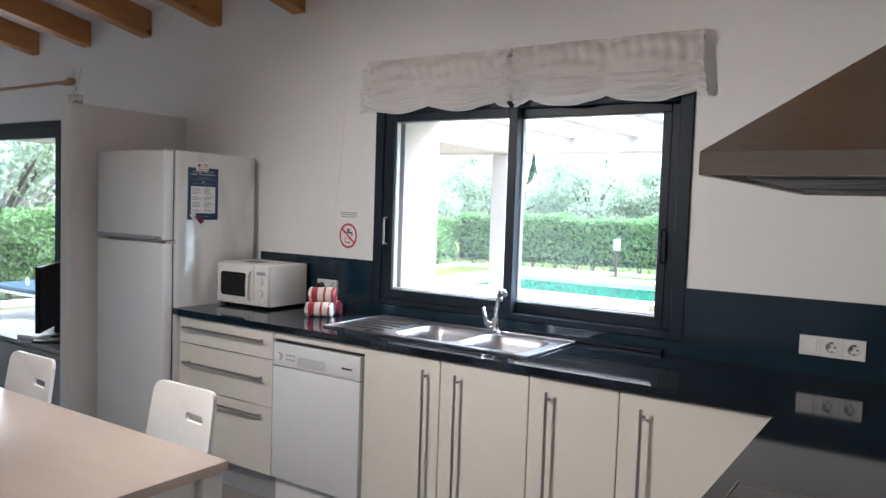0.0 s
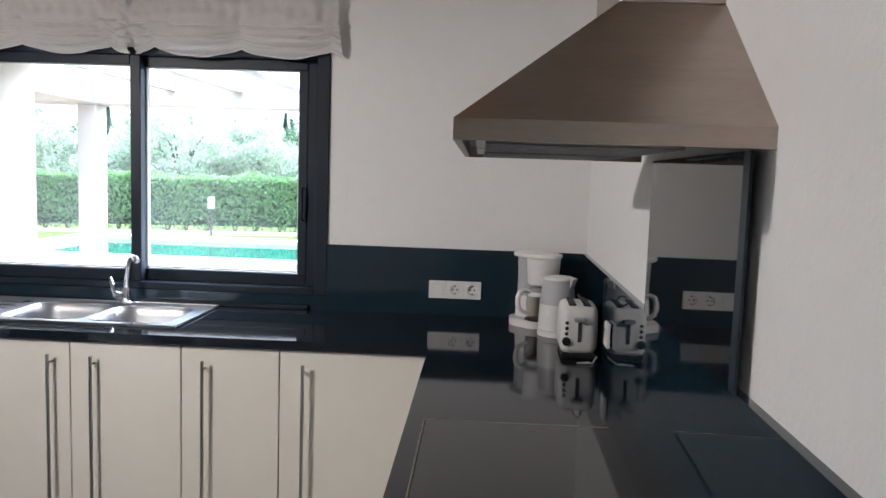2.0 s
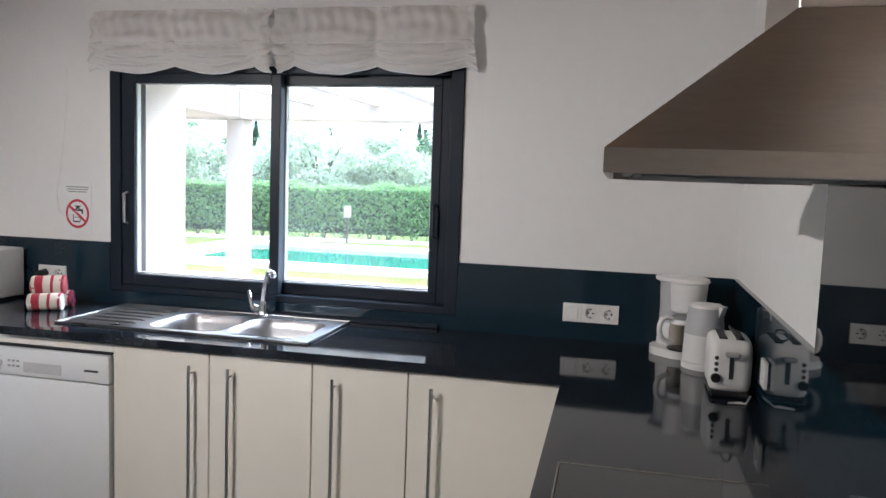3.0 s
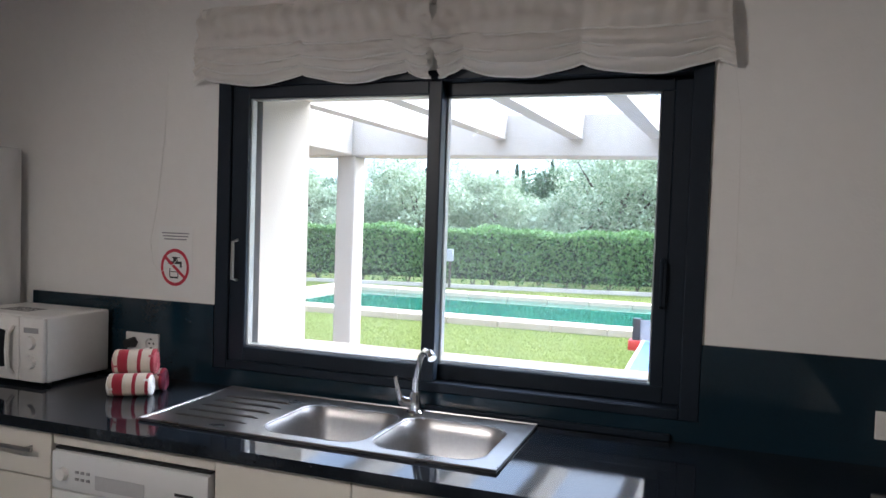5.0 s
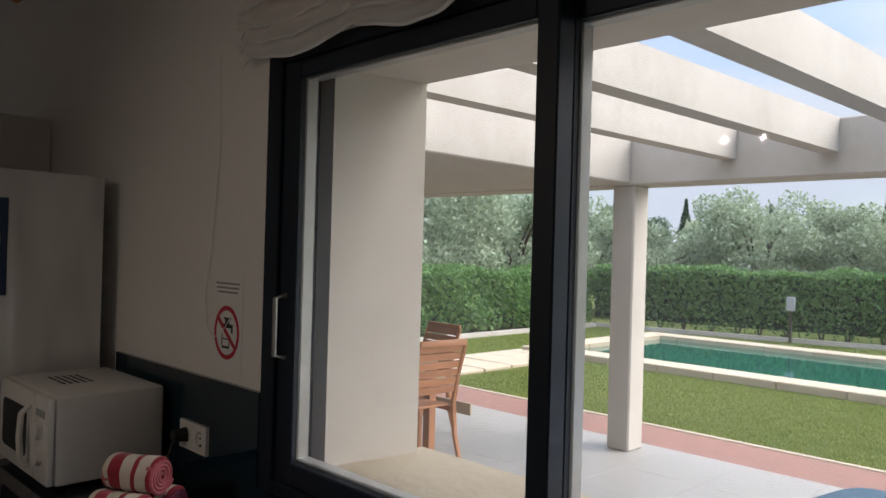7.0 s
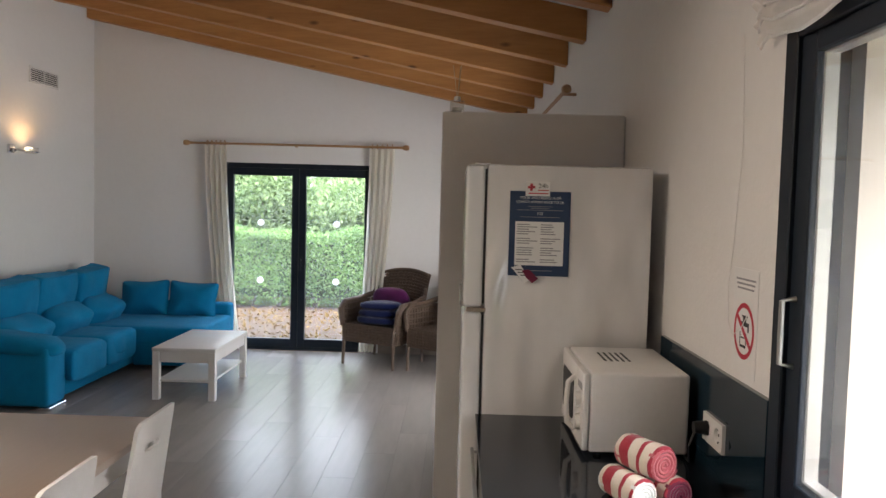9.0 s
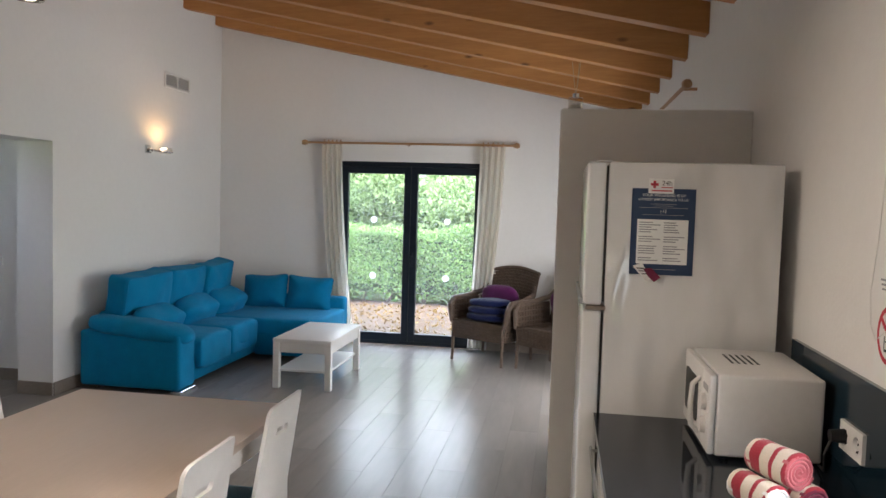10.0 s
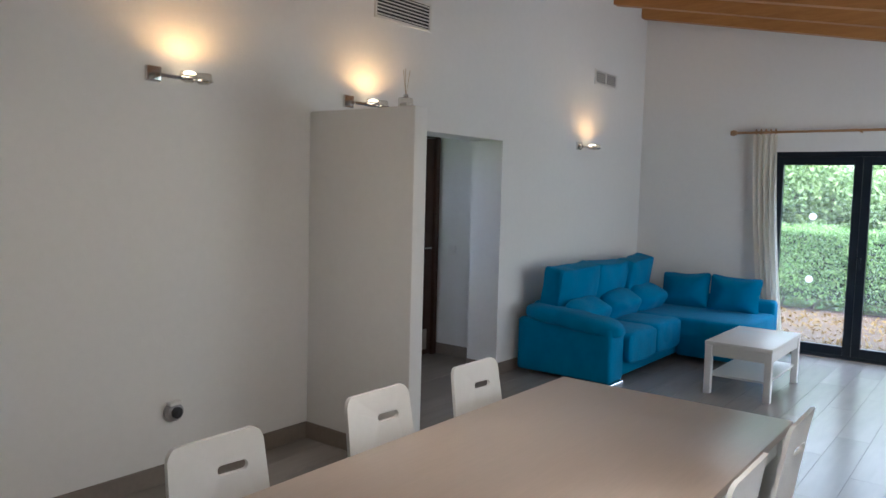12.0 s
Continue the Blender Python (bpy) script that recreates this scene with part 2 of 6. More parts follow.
M_STUCCO = mat("cream_render", (0.68, 0.62, 0.54), (0.60, 0.545, 0.465), rough=0.9, scale=1.1, fine=14, bump=0.06, bscale=120, spec=0.2)
M_STONE = mat("cream_limestone", (0.45, 0.37, 0.26), (0.35, 0.28, 0.19), rough=0.8, scale=4, fine=40, bump=0.3, bscale=40)
M_CONCRETE = mat("white_painted_concrete", (0.47, 0.425, 0.37), (0.38, 0.34, 0.29), rough=0.85, scale=2.2, fine=20, stretch=(1, 1, 0.5), bump=0.25, bscale=45)
M_TERRACE = random_tint(mat("pale_grey_terrace_tile", (0.29, 0.265, 0.235), (0.25, 0.228, 0.203), rough=0.5, scale=3, fine=40, bump=0.08), 0.04)
M_RED = mat("red_brown_paving", (0.26, 0.125, 0.092), (0.2, 0.098, 0.072), rough=0.85, scale=5, fine=80, bump=0.3)
M_GRASS = mat("lawn", (0.175, 0.18, 0.048), (0.07, 0.105, 0.02), rough=0.9, scale=0.9, fine=35, bump=1.0, bscale=160, spec=0.2)
M_EARTH = mat("brown_earth", (0.075, 0.04, 0.018), (0.045, 0.026, 0.013), rough=0.95, scale=5, fine=60, bump=0.8, bscale=50)
M_WATER = mat("green_pool_water", (0.011, 0.095, 0.064), (0.008, 0.077, 0.051), rough=0.05, scale=0.6, fine=5, bump=0.12, bscale=5, spec=0.5, rvar=0.03)
M_BARK = mat("grey_bark", (0.1, 0.08, 0.06), (0.05, 0.04, 0.03), rough=0.9, scale=12, stretch=(3, 3, 0.6), bump=0.7, bscale=40)
M_OLIVE = leaf_mat("olive_leaves", (0.18, 0.24, 0.14), (0.42, 0.47, 0.335))
M_HEDGE = leaf_mat("hedge_leaves", (0.075, 0.16, 0.05), (0.205, 0.32, 0.11))
M_SHRUB = leaf_mat("green_tree_leaves", (0.07, 0.12, 0.045), (0.2, 0.28, 0.12))
M_CYPRESS = leaf_mat("cypress_leaves", (0.03, 0.06, 0.03), (0.07, 0.12, 0.065))
M_PINE = leaf_mat("pine_needles", (0.06, 0.10, 0.05), (0.13, 0.19, 0.1))
M_BLADE = leaf_mat("grass_blade", (0.14, 0.185, 0.035), (0.24, 0.265, 0.07))
M_HEDGESHADE = mat("hedge_inner_shade", (0.03, 0.05, 0.018), (0.018, 0.03, 0.012), rough=0.9, scale=6, bump=0.5)
M_TEAK = random_tint(mat("orange_teak", (0.42, 0.18, 0.075), (0.32, 0.13, 0.05), rough=0.5, scale=6, fine=50, stretch=(1, 1, 6)), 0.06)
M_TTBLUE = mat("blue_table_top", (0.1, 0.2, 0.42), (0.085, 0.175, 0.38), rough=0.4)
M_LOUNGE = mat("blue_grey_vinyl", (0.03, 0.085, 0.13), (0.022, 0.065, 0.1), rough=0.5, bump=0.1)
M_REDPL = mat("red_plastic", (0.55, 0.035, 0.02), rough=0.35)
M_TOWEL = fabric_mat("white_towelling", (0.75, 0.68, 0.6), (0.66, 0.59, 0.5), 0.0, 260)
M_TOWELR = fabric_mat("red_towelling", (0.42, 0.04, 0.065), (0.33, 0.03, 0.05), 0.0, 260)
M_MAROON = fabric_mat("maroon_towelling", (0.2, 0.03, 0.07), (0.14, 0.02, 0.05), 0.0, 260)
M_PINK = fabric_mat("pink_towelling", (0.55, 0.15, 0.18), (0.45, 0.11, 0.13), 0.0, 260)
M_PAPER = mat("white_paper", (0.8, 0.8, 0.79), (0.77, 0.77, 0.76), rough=0.7)
M_NAVYPAPER = mat("navy_printed_paper", (0.012, 0.035, 0.10), (0.01, 0.03, 0.085), rough=0.4)
M_INK = mat("black_ink", (0.03, 0.03, 0.035), rough=0.7)
M_GREYINK = mat("grey_ink", (0.3, 0.3, 0.32), rough=0.7)
M_REDINK = mat("red_ink", (0.55, 0.03, 0.06), rough=0.6)
M_STICKER = fabric_mat("frosted_sticker", (0.9, 0.9, 0.88), (0.86, 0.86, 0.84), 0.8, 100, 0.0)
M_SCREEN = mat("dark_screen", (0.008, 0.01, 0.013), rough=0.35, spec=0.2)
M_TVUNIT = mat("grey_tv_unit_laminate", (0.27, 0.27, 0.28), (0.23, 0.23, 0.24), rough=0.4)
M_BULB = glow_mat("lit_halogen", (1.0, 0.8, 0.5), 0.7)
M_LAMPGLASS = glass_mat("lamp_glass", (0.9, 0.88, 0.84), 0.05, 0.9)
M_ROOFTILE = mat("terracotta_roof", (0.35, 0.16, 0.09), (0.24, 0.11, 0.06), rough=0.85, scale=5, bump=0.4)
M_REED = mat("diffuser_reed", (0.5, 0.38, 0.24), rough=0.7)


# ---- mesh helpers ----
def box(bm, a, b, bevel=0.0, seg=1):
    lo, hi = [min(p, q) for p, q in zip(a, b)], [max(p, q) for p, q in zip(a, b)]
    m = Matrix.Translation([(p + q) / 2 for p, q in zip(lo, hi)]) @ Matrix.Diagonal([max(q - p, 1e-5) for p, q in zip(lo, hi)] + [1])
    vs = bmesh.ops.create_cube(bm, size=1.0, matrix=m)["verts"]
    if bevel:
        es = list({e for v in vs for e in v.link_edges})
        bmesh.ops.bevel(bm, geom=es, offset=bevel, segments=seg, affect='EDGES', profile=0.5)
    return bm


def boxes(*rows, bevel=0.0, seg=1):
    bm = bmesh.new()
    for a, b in rows:
        box(bm, a, b, bevel, seg)
    return bm


def cyl(bm, p0, p1, r0, r1=None, n=16):
    p0, p1 = Vector(p0), Vector(p1)
    d = p1 - p0
    m = Matrix.Translation((p0 + p1) / 2) @ d.to_track_quat('Z', 'Y').to_matrix().to_4x4()
    bmesh.ops.create_cone(bm, cap_ends=True, segments=n, radius1=r0, radius2=r0 if r1 is None else r1, depth=d.length, matrix=m)
    return bm


def tube(bm, pts, r, n=8):
    """A round bar along points; r is one radius or one for each point."""
    pts = [Vector(p) for p in pts]
    rs = r if isinstance(r, (list, tuple)) else [r] * len(pts)
    rings, up = [], None
    for i, p in enumerate(pts):
        d = (pts[min(i + 1, len(pts) - 1)] - pts[max(i - 1, 0)]).normalized()
        side = d.orthogonal().normalized() if up is None else (up - d * up.dot(d)).normalized()
        up = side
        other = d.cross(side)
        rings.append([bm.verts.new(p + rs[i] * (math.cos(k * math.tau / n) * side + math.sin(k * math.tau / n) * other)) for k in range(n)])
    for a, b in zip(rings, rings[1:]):
        for k in range(n):
            bm.faces.new((a[k], a[(k + 1) % n], b[(k + 1) % n], b[k]))
    bm.faces.new(rings[0][::-1])
    bm.faces.new(rings[-1])
    return bm


def lathe(bm, profile, centre=(0, 0, 0), n=28, m=None):
    rings = []
    m = m or Matrix.Identity(4)
    for r, z in profile:
        rings.append([bm.verts.new(m @ Vector((centre[0] + r * math.cos(k * math.tau / n), centre[1] + r * math.sin(k * math.tau / n), centre[2] + z))) for k in range(n)])
    for a, b in zip(rings, rings[1:]):
        for k in range(n):
            bm.faces.new((a[k], a[(k + 1) % n], b[(k + 1) % n], b[k]))
    if profile[0][0] > 1e-4:
        bm.faces.new(rings[0][::-1])
    if profile[-1][0] > 1e-4:
        bm.faces.new(rings[-1])
    return bm


def pillow(bm, centre, size, k=5.0, cuts=7, m=None, wob=0.0, seed=0, sag=None):
    """A soft block with rounded sides and slightly uneven faces."""
    tmp = bmesh.new()
    bmesh.ops.create_cube(tmp, size=2.0)
    bmesh.ops.subdivide_edges(tmp, edges=tmp.edges[:], cuts=cuts, use_grid_fill=True)
    for v in tmp.verts:
        d = sum(abs(c) ** k for c in v.co) ** (1 / k)
        c = v.co / d
        q = Vector((c.x * size[0] / 2, c.y * size[1] / 2, c.z * size[2] / 2))
        if wob:
            q += wob * noise.noise_vector(q * 6 + Vector((seed * 3.1, seed * 1.7, seed)))
        if sag:
            q = sag(q, c)
        v.co = (m @ q if m else q) + Vector(centre)
    vm = {v: bm.verts.new(v.co) for v in tmp.verts}
    for f in tmp.faces:
        bm.faces.new([vm[v] for v in f.verts])
    tmp.free()
    return bm


def slab(bm, pts, z0, z1):
    """A flat plate from an outline in x and y."""
    low, top = [bm.verts.new((x, y, z0)) for x, y in pts], [bm.verts.new((x, y, z1)) for x, y in pts]
    bm.faces.new(low[::-1])
    bm.faces.new(top)
    for k in range(len(pts)):
        j = (k + 1) % len(pts)
        bm.faces.new((low[k], low[j], top[j], top[k]))
    return bm


def prism_x(bm, pts, x0, x1):
    """A plate from an outline in y and z, from x0 to x1."""
    a, b = [bm.verts.new((x0, y, z)) for y, z in pts], [bm.verts.new((x1, y, z)) for y, z in pts]
    bm.faces.new(a)
    bm.faces.new(b[::-1])
    for k in range(len(pts)):
        j = (k + 1) % len(pts)
        bm.faces.new((a[j], a[k], b[k], b[j]))
    return bm


def prism_y(bm, pts, y0, y1):
    """A plate from an outline in x and z, from y0 to y1."""
    a, b = [bm.verts.new((x, y0, z)) for x, z in pts], [bm.verts.new((x, y1, z)) for x, z in pts]
    bm.faces.new(a)
    bm.faces.new(b[::-1])
    for k in range(len(pts)):
        j = (k + 1) % len(pts)
        bm.faces.new((a[j], a[k], b[k], b[j]))
    return bm


def round_rect(w, h, r, n=5, cx=0.0, cy=0.0):
    out = []
    for sx, sy, a0 in ((1, 1, 0), (-1, 1, 90), (-1, -1, 180), (1, -1, 270)):
        for k in range(n + 1):
            a = radians(a0 + 90 * k / n)
            out.append((cx + sx * (w / 2 - r) + r * math.cos(a), cy + sy * (h / 2 - r) + r * math.sin(a)))
    return out


def mesh_of(bm, material, smooth=35):
    bmesh.ops.recalc_face_normals(bm, faces=bm.faces)
    me = bpy.data.meshes.new("mesh")
    bm.to_mesh(me)
    bm.free()
    me.materials.append(material)
    if smooth:
        me.shade_smooth()
        me.set_sharp_from_angle(angle=radians(smooth))
    return me


def part(name, bm, material, parent, label="", smooth=35):
    ob = new(name, mesh_of(bm, material, smooth))
    ob.parent = parent
    return tagged(ob, label)


def thing(name, label, category, group="", at=(0, 0, 0), rz=0.0, kind=""):
    ob = new(name)
    ob.empty_display_size = 0.1
    ob.matrix_basis = pose(*at, 0, 0, rz)
    return tagged(ob, label, category, group, kind)


def single(name, bm, material, label, category, group="", kind="", at=(0, 0, 0), rz=0.0, smooth=35):
    ob = new(name, mesh_of(bm, material, smooth))
    ob.matrix_basis = pose(*at, 0, 0, rz)
    return tagged(ob, label, category, group, kind)


def leaves(name, centres, size, material, parent, seed=1, kind="stuff"):
    """Many small two-faced leaves, each with its own turn."""
    rng = np.random.default_rng(seed)
    c = np.asarray(centres, float)
    n = len(c)
    a = rng.normal(size=(n, 3))
    a /= np.linalg.norm(a, axis=1)[:, None]
    b = np.cross(a, rng.normal(size=(n, 3)))
    b /= np.linalg.norm(b, axis=1)[:, None]
    s = (size * rng.uniform(0.6, 1.4, n))[:, None]
    verts = np.stack([c - a * s, c + b * s * 0.42, c + a * s, c - b * s * 0.42], 1).reshape(-1, 3)
    me = bpy.data.meshes.new("mesh")
    me.from_pydata(verts.tolist(), [], np.arange(4 * n).reshape(-1, 4).tolist())
    me.materials.append(material)
    ob = new(name, me)
    ob.parent = parent
    return tagged(ob, kind=kind)


# ---- the house: walls, floor, ceiling ----
XW, XE, YS, YN = -8.47, 0.51, -1.36, 3.20
SLOPE, LOW = 0.2, 2.52


def under(y):
    return LOW + SLOPE * (YN - y)


ZC = 0.17
# window wall: an inner leaf round the frame and an outer leaf round the reveal
WX0, WX1, WZ0, WZ1 = -2.165, -0.525, 0.945, 1.965
RX0, RX1, RZ0, RZ1 = -2.02, -0.645, 1.0, 1.935
LX0, LX1, LZ1 = -7.5, -5.18, 2.02
top_n = under(YN) + ZC + 0.1
YM, YO = 3.30, 3.55
wall_north = single("wall_north", boxes(
    ((XW, YN, 0), (LX0, YM, top_n)), ((LX0, YN, LZ1), (LX1, YM, top_n)), ((LX1, YN, 0), (WX0, YM, top_n)),
    ((WX0, YN, 0), (WX1, YM, WZ0)), ((WX0, YN, WZ1), (WX1, YM, top_n)), ((WX1, YN, 0), (XE + 0.07, YM, top_n))),
    M_WALL, "white plastered inner wall around the kitchen window", "wall", kind="structure", smooth=0)
outer = boxes(
    ((XW - 0.25, YM, -0.1), (LX0, YO, top_n)), ((LX0, YM, LZ1), (LX1, YO, top_n)), 
    ((RX0 - 0.035, YM, -0.1), (RX1, YO, RZ0 - 0.03)), ((RX0 - 0.035, YM, RZ1), (RX1, YO, top_n)), ((RX1, YM, -0.1), (XE + 0.25, YO, top_n)))
slab(outer, [(LX1, YM), (RX0 - 0.035, YM), (RX0 + 0.015, YO), (LX1, YO)], -0.1, top_n)
wall_outer = single("wall_outer", outer, M_STUCCO, "cream rendered outer wall with a deep window reveal", "wall", kind="structure", smooth=0)
OX0, OX1, OZ1 = -5.66, -4.62, 1.945
top_s = under(YS) + ZC + 0.02
wall_south = single("wall_south", boxes(
    ((XW, YS - 0.3, 0), (OX0, YS, top_s)), ((OX0, YS - 0.3, OZ1), (OX1, YS, top_s)), ((OX1, YS - 0.3, 0), (XE, YS, top_s))),
    M_WALL, "tall white plastered wall with an open doorway", "wall", kind="structure", smooth=0)
FY0, FY1, FZ1 = 0.005, 1.65, 1.995


def gable(y0, y1, z0):
    return [(y0, z0), (y1, z0), (y1, under(y1) + ZC + 0.02), (y0, under(y0) + ZC + 0.02)]


bm = bmesh.new()
for y0, y1, z0 in ((YS - 0.3, FY0, -0.1), (FY0, FY1, FZ1), (FY1, YN, -0.1)):
    prism_x(bm, gable(y0, y1, z0), XW - 0.25, XW)
wall_west = single("wall_west", bm, M_WALL, "white plastered gable wall with a glazed double door", "wall", kind="structure", smooth=0)
bm = prism_x(bmesh.new(), gable(YS - 0.3, YN, -0.1), XE, XE + 0.25)


def askew(bm, offset=0.019, slope=0.0285):
    for v in bm.verts:
        v.co.x += offset + slope * (v.co.y - 1.86)
    return bm


wall_east = single("wall_east", askew(bm), M_WALL, "white plastered wall behind the cooker hood", "wall", kind="structure", smooth=0)

# hall behind the doorway; unseen gap in its east wall added to brighten it
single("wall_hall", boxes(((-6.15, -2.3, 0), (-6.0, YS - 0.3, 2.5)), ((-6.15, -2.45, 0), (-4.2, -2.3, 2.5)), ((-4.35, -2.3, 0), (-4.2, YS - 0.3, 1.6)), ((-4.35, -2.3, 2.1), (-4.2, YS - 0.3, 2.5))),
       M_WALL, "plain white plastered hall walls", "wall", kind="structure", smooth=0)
single("ceiling_hall", boxes(((-6.15, -2.45, 2.5), (-4.2, YS - 0.3, 2.56))), M_CEIL, "plain white hall ceiling", "ceiling", kind="structure", smooth=0)
single("floor_hall", boxes(((-6.15, -2.45, -0.1), (-4.2, YS - 0.3, -0.001))), M_FLOOR, "grey hall floor tiles", "floor", kind="structure", smooth=0)

# low partitions, free at one end
single("wall_partition", boxes(((-3.83, 2.43, 0), (-3.72, YN, 1.975)), bevel=0.012, seg=2), M_WALL, "low white partition wall beside the fridge", "wall", kind="structure")
single("wall_stub", boxes(((-3.67, YS, 0), (-3.56, -0.545, 1.975)), bevel=0.012, seg=2), M_WALL, "low white partition wall by the doorway", "wall", kind="structure")

bm = prism_x(bmesh.new(), [(YS - 0.3, under(YS - 0.3) + ZC), (YN + 0.35, under(YN + 0.35) + ZC), (YN + 0.35, under(YN + 0.35) + ZC + 0.1), (YS - 0.3, under(YS - 0.3) + ZC + 0.1)], XW - 0.25, XE + 0.25)
single("ceiling", bm, M_CEIL, "sloping white plastered ceiling between beams", "ceiling", kind="structure", smooth=0)
bm = prism_x(bmesh.new(), [(YS - 0.5, under(YS - 0.5) + ZC + 0.105), (YN + 0.6, under(YN + 0.6) + ZC + 0.105), (YN + 0.6, under(YN + 0.6) + ZC + 0.25), (YS - 0.5, under(YS - 0.5) + ZC + 0.25)], XW - 0.4, XE + 0.4)
single("roof", bm, M_ROOFTILE, "terracotta covered sloping roof", "roof", kind="structure", smooth=0)

# ceiling beams
BEAM_X = [-8.30 + 0.7 * k for k in range(13)]
for k, x in enumerate(BEAM_X):
    bm = prism_x(bmesh.new(), [(YS + 0.001, under(YS)), (YN - 0.001, under(YN)), (YN - 0.001, under(YN) + ZC + 0.02), (YS + 0.001, under(YS) + ZC + 0.02)], x - 0.1, x)
    bmesh.ops.bevel(bm, geom=bm.edges[:], offset=0.004, segments=1, affect='EDGES')
    single("ceiling_beam", bm, M_BEAM, "orange varnished pine ceiling beam with dark knots", "beam", "ceiling beams")

# floor of long tiles
floor = single("floor", boxes(((XW, YS - 0.3, -0.12), (XE + 0.06, YN, -0.003))), M_GROUT, "grey-brown wood-look plank tile floor", "floor", kind="structure", smooth=0)

# baseboards
BB = 0.1
for a, b in (((XW + 0.012, YS, 0), (OX0, YS + 0.012, BB)), ((OX1, YS, 0), (-3.67, YS + 0.012, BB)), ((-3.56, YS, 0), (XE, YS + 0.012, BB)),
             ((-3.56, YS + 0.012, 0), (-3.548, -0.545, BB)), ((-3.682, YS + 0.012, 0), (-3.67, -0.545, BB)), ((-3.682, -0.545, 0), (-3.548, -0.533, BB)),
             ((XW, YS, 0), (XW + 0.012, FY0 - 0.05, BB)), ((XW, FY1 + 0.05, 0), (XW + 0.012, YN, BB)),
             ((OX0, YS - 0.3, 0), (OX0 + 0.012, YS, BB)), ((-6.0, -2.3, 0), (-5.988, YS - 0.3, BB)), ((XW + 0.012, YN - 0.012, 0), (LX0 - 0.05, YN, BB)), ((LX1 + 0.05, YN - 0.012, 0), (-3.83, YN, BB))):
    if b[0] - a[0] > 0.005 and b[1] - a[1] > 0.005:
        single("baseboard", boxes((a, b), bevel=0.003), M_TRIMBRN, "grey-brown tiled baseboard along the wall", "baseboard", kind="structure")


# ---- kitchen window ----
window_1 = thing("window_1", "black aluminium sliding kitchen window with two panes", "window", kind="structure")
MX = -1.345


def frame_rect(x0, x1, z0, z1, y0, y1, w, wt=None, wb=None, wr=None):
    wt, wb, wr = wt or w, wb or w, wr or w
    return boxes(((x0, y0, z0), (x0 + w, y1, z1)), ((x1 - wr, y0, z0), (x1, y1, z1)), ((x0 + w, y0, z0), (x1 - wr, y1, z0 + wb)), ((x0 + w, y0, z1 - wt), (x1 - wr, y1, z1)), bevel=0.003)


part("window_frame", frame_rect(WX0, WX1, WZ0, WZ1, YN - 0.012, YM + 0.02, 0.055, 0.03, 0.03), M_FRAME, window_1)
sash_l = part("sash", frame_rect(WX0 + 0.055, -1.333, WZ0 + 0.03, WZ1 - 0.03, 3.198, 3.242, 0.064, 0.042, 0.05, 0.045), M_FRAME, window_1)
sash_r = part("sash", frame_rect(-1.375, WX1 - 0.055, WZ0 + 0.03, WZ1 - 0.03, 3.248, 3.292, 0.037, 0.042, 0.05, 0.05), M_FRAME, window_1)
part("stile", boxes(((WX1 - 0.142, 3.2485, WZ0 + 0.08), (WX1 - 0.105, 3.2915, WZ1 - 0.072)), bevel=0.002), M_FRAME, sash_r)
for sash, x0, x1, y in ((sash_l, WX0 + 0.118, -1.377, 3.208), (sash_r, -1.339, WX1 - 0.141, 3.258)):
    p = part("pane", boxes(((x0, y - 0.003, WZ0 + 0.079), (x1, y + 0.003, WZ1 - 0.071))), M_GLASS, sash, smooth=0)
    p.visible_shadow = False
    part("gasket", frame_rect(x0 + 0.001, x1 - 0.001, WZ0 + 0.085, WZ1 - 0.07, y + 0.004, y + 0.036, 0.006), M_GASKET, sash)
for sash, x, y in ((sash_l, WX0 + 0.085, 3.198), (sash_r, WX1 - 0.12, 3.248)):
    bm = bmesh.new()
    tube(bm, [(x, y, 1.40), (x, y - 0.028, 1.395), (x, y - 0.028, 1.265), (x, y, 1.26)], 0.006, 8)
    part("handle", bm, M_GASKET if sash is sash_l else M_FRAME, sash)
part("window_sill", boxes(((RX0 - 0.03, YM + 0.021, RZ0 - 0.04), (RX1 + 0.03, YO + 0.06, RZ0 - 0.002)), bevel=0.008, seg=2), M_STONE, window_1, "cream limestone sill")


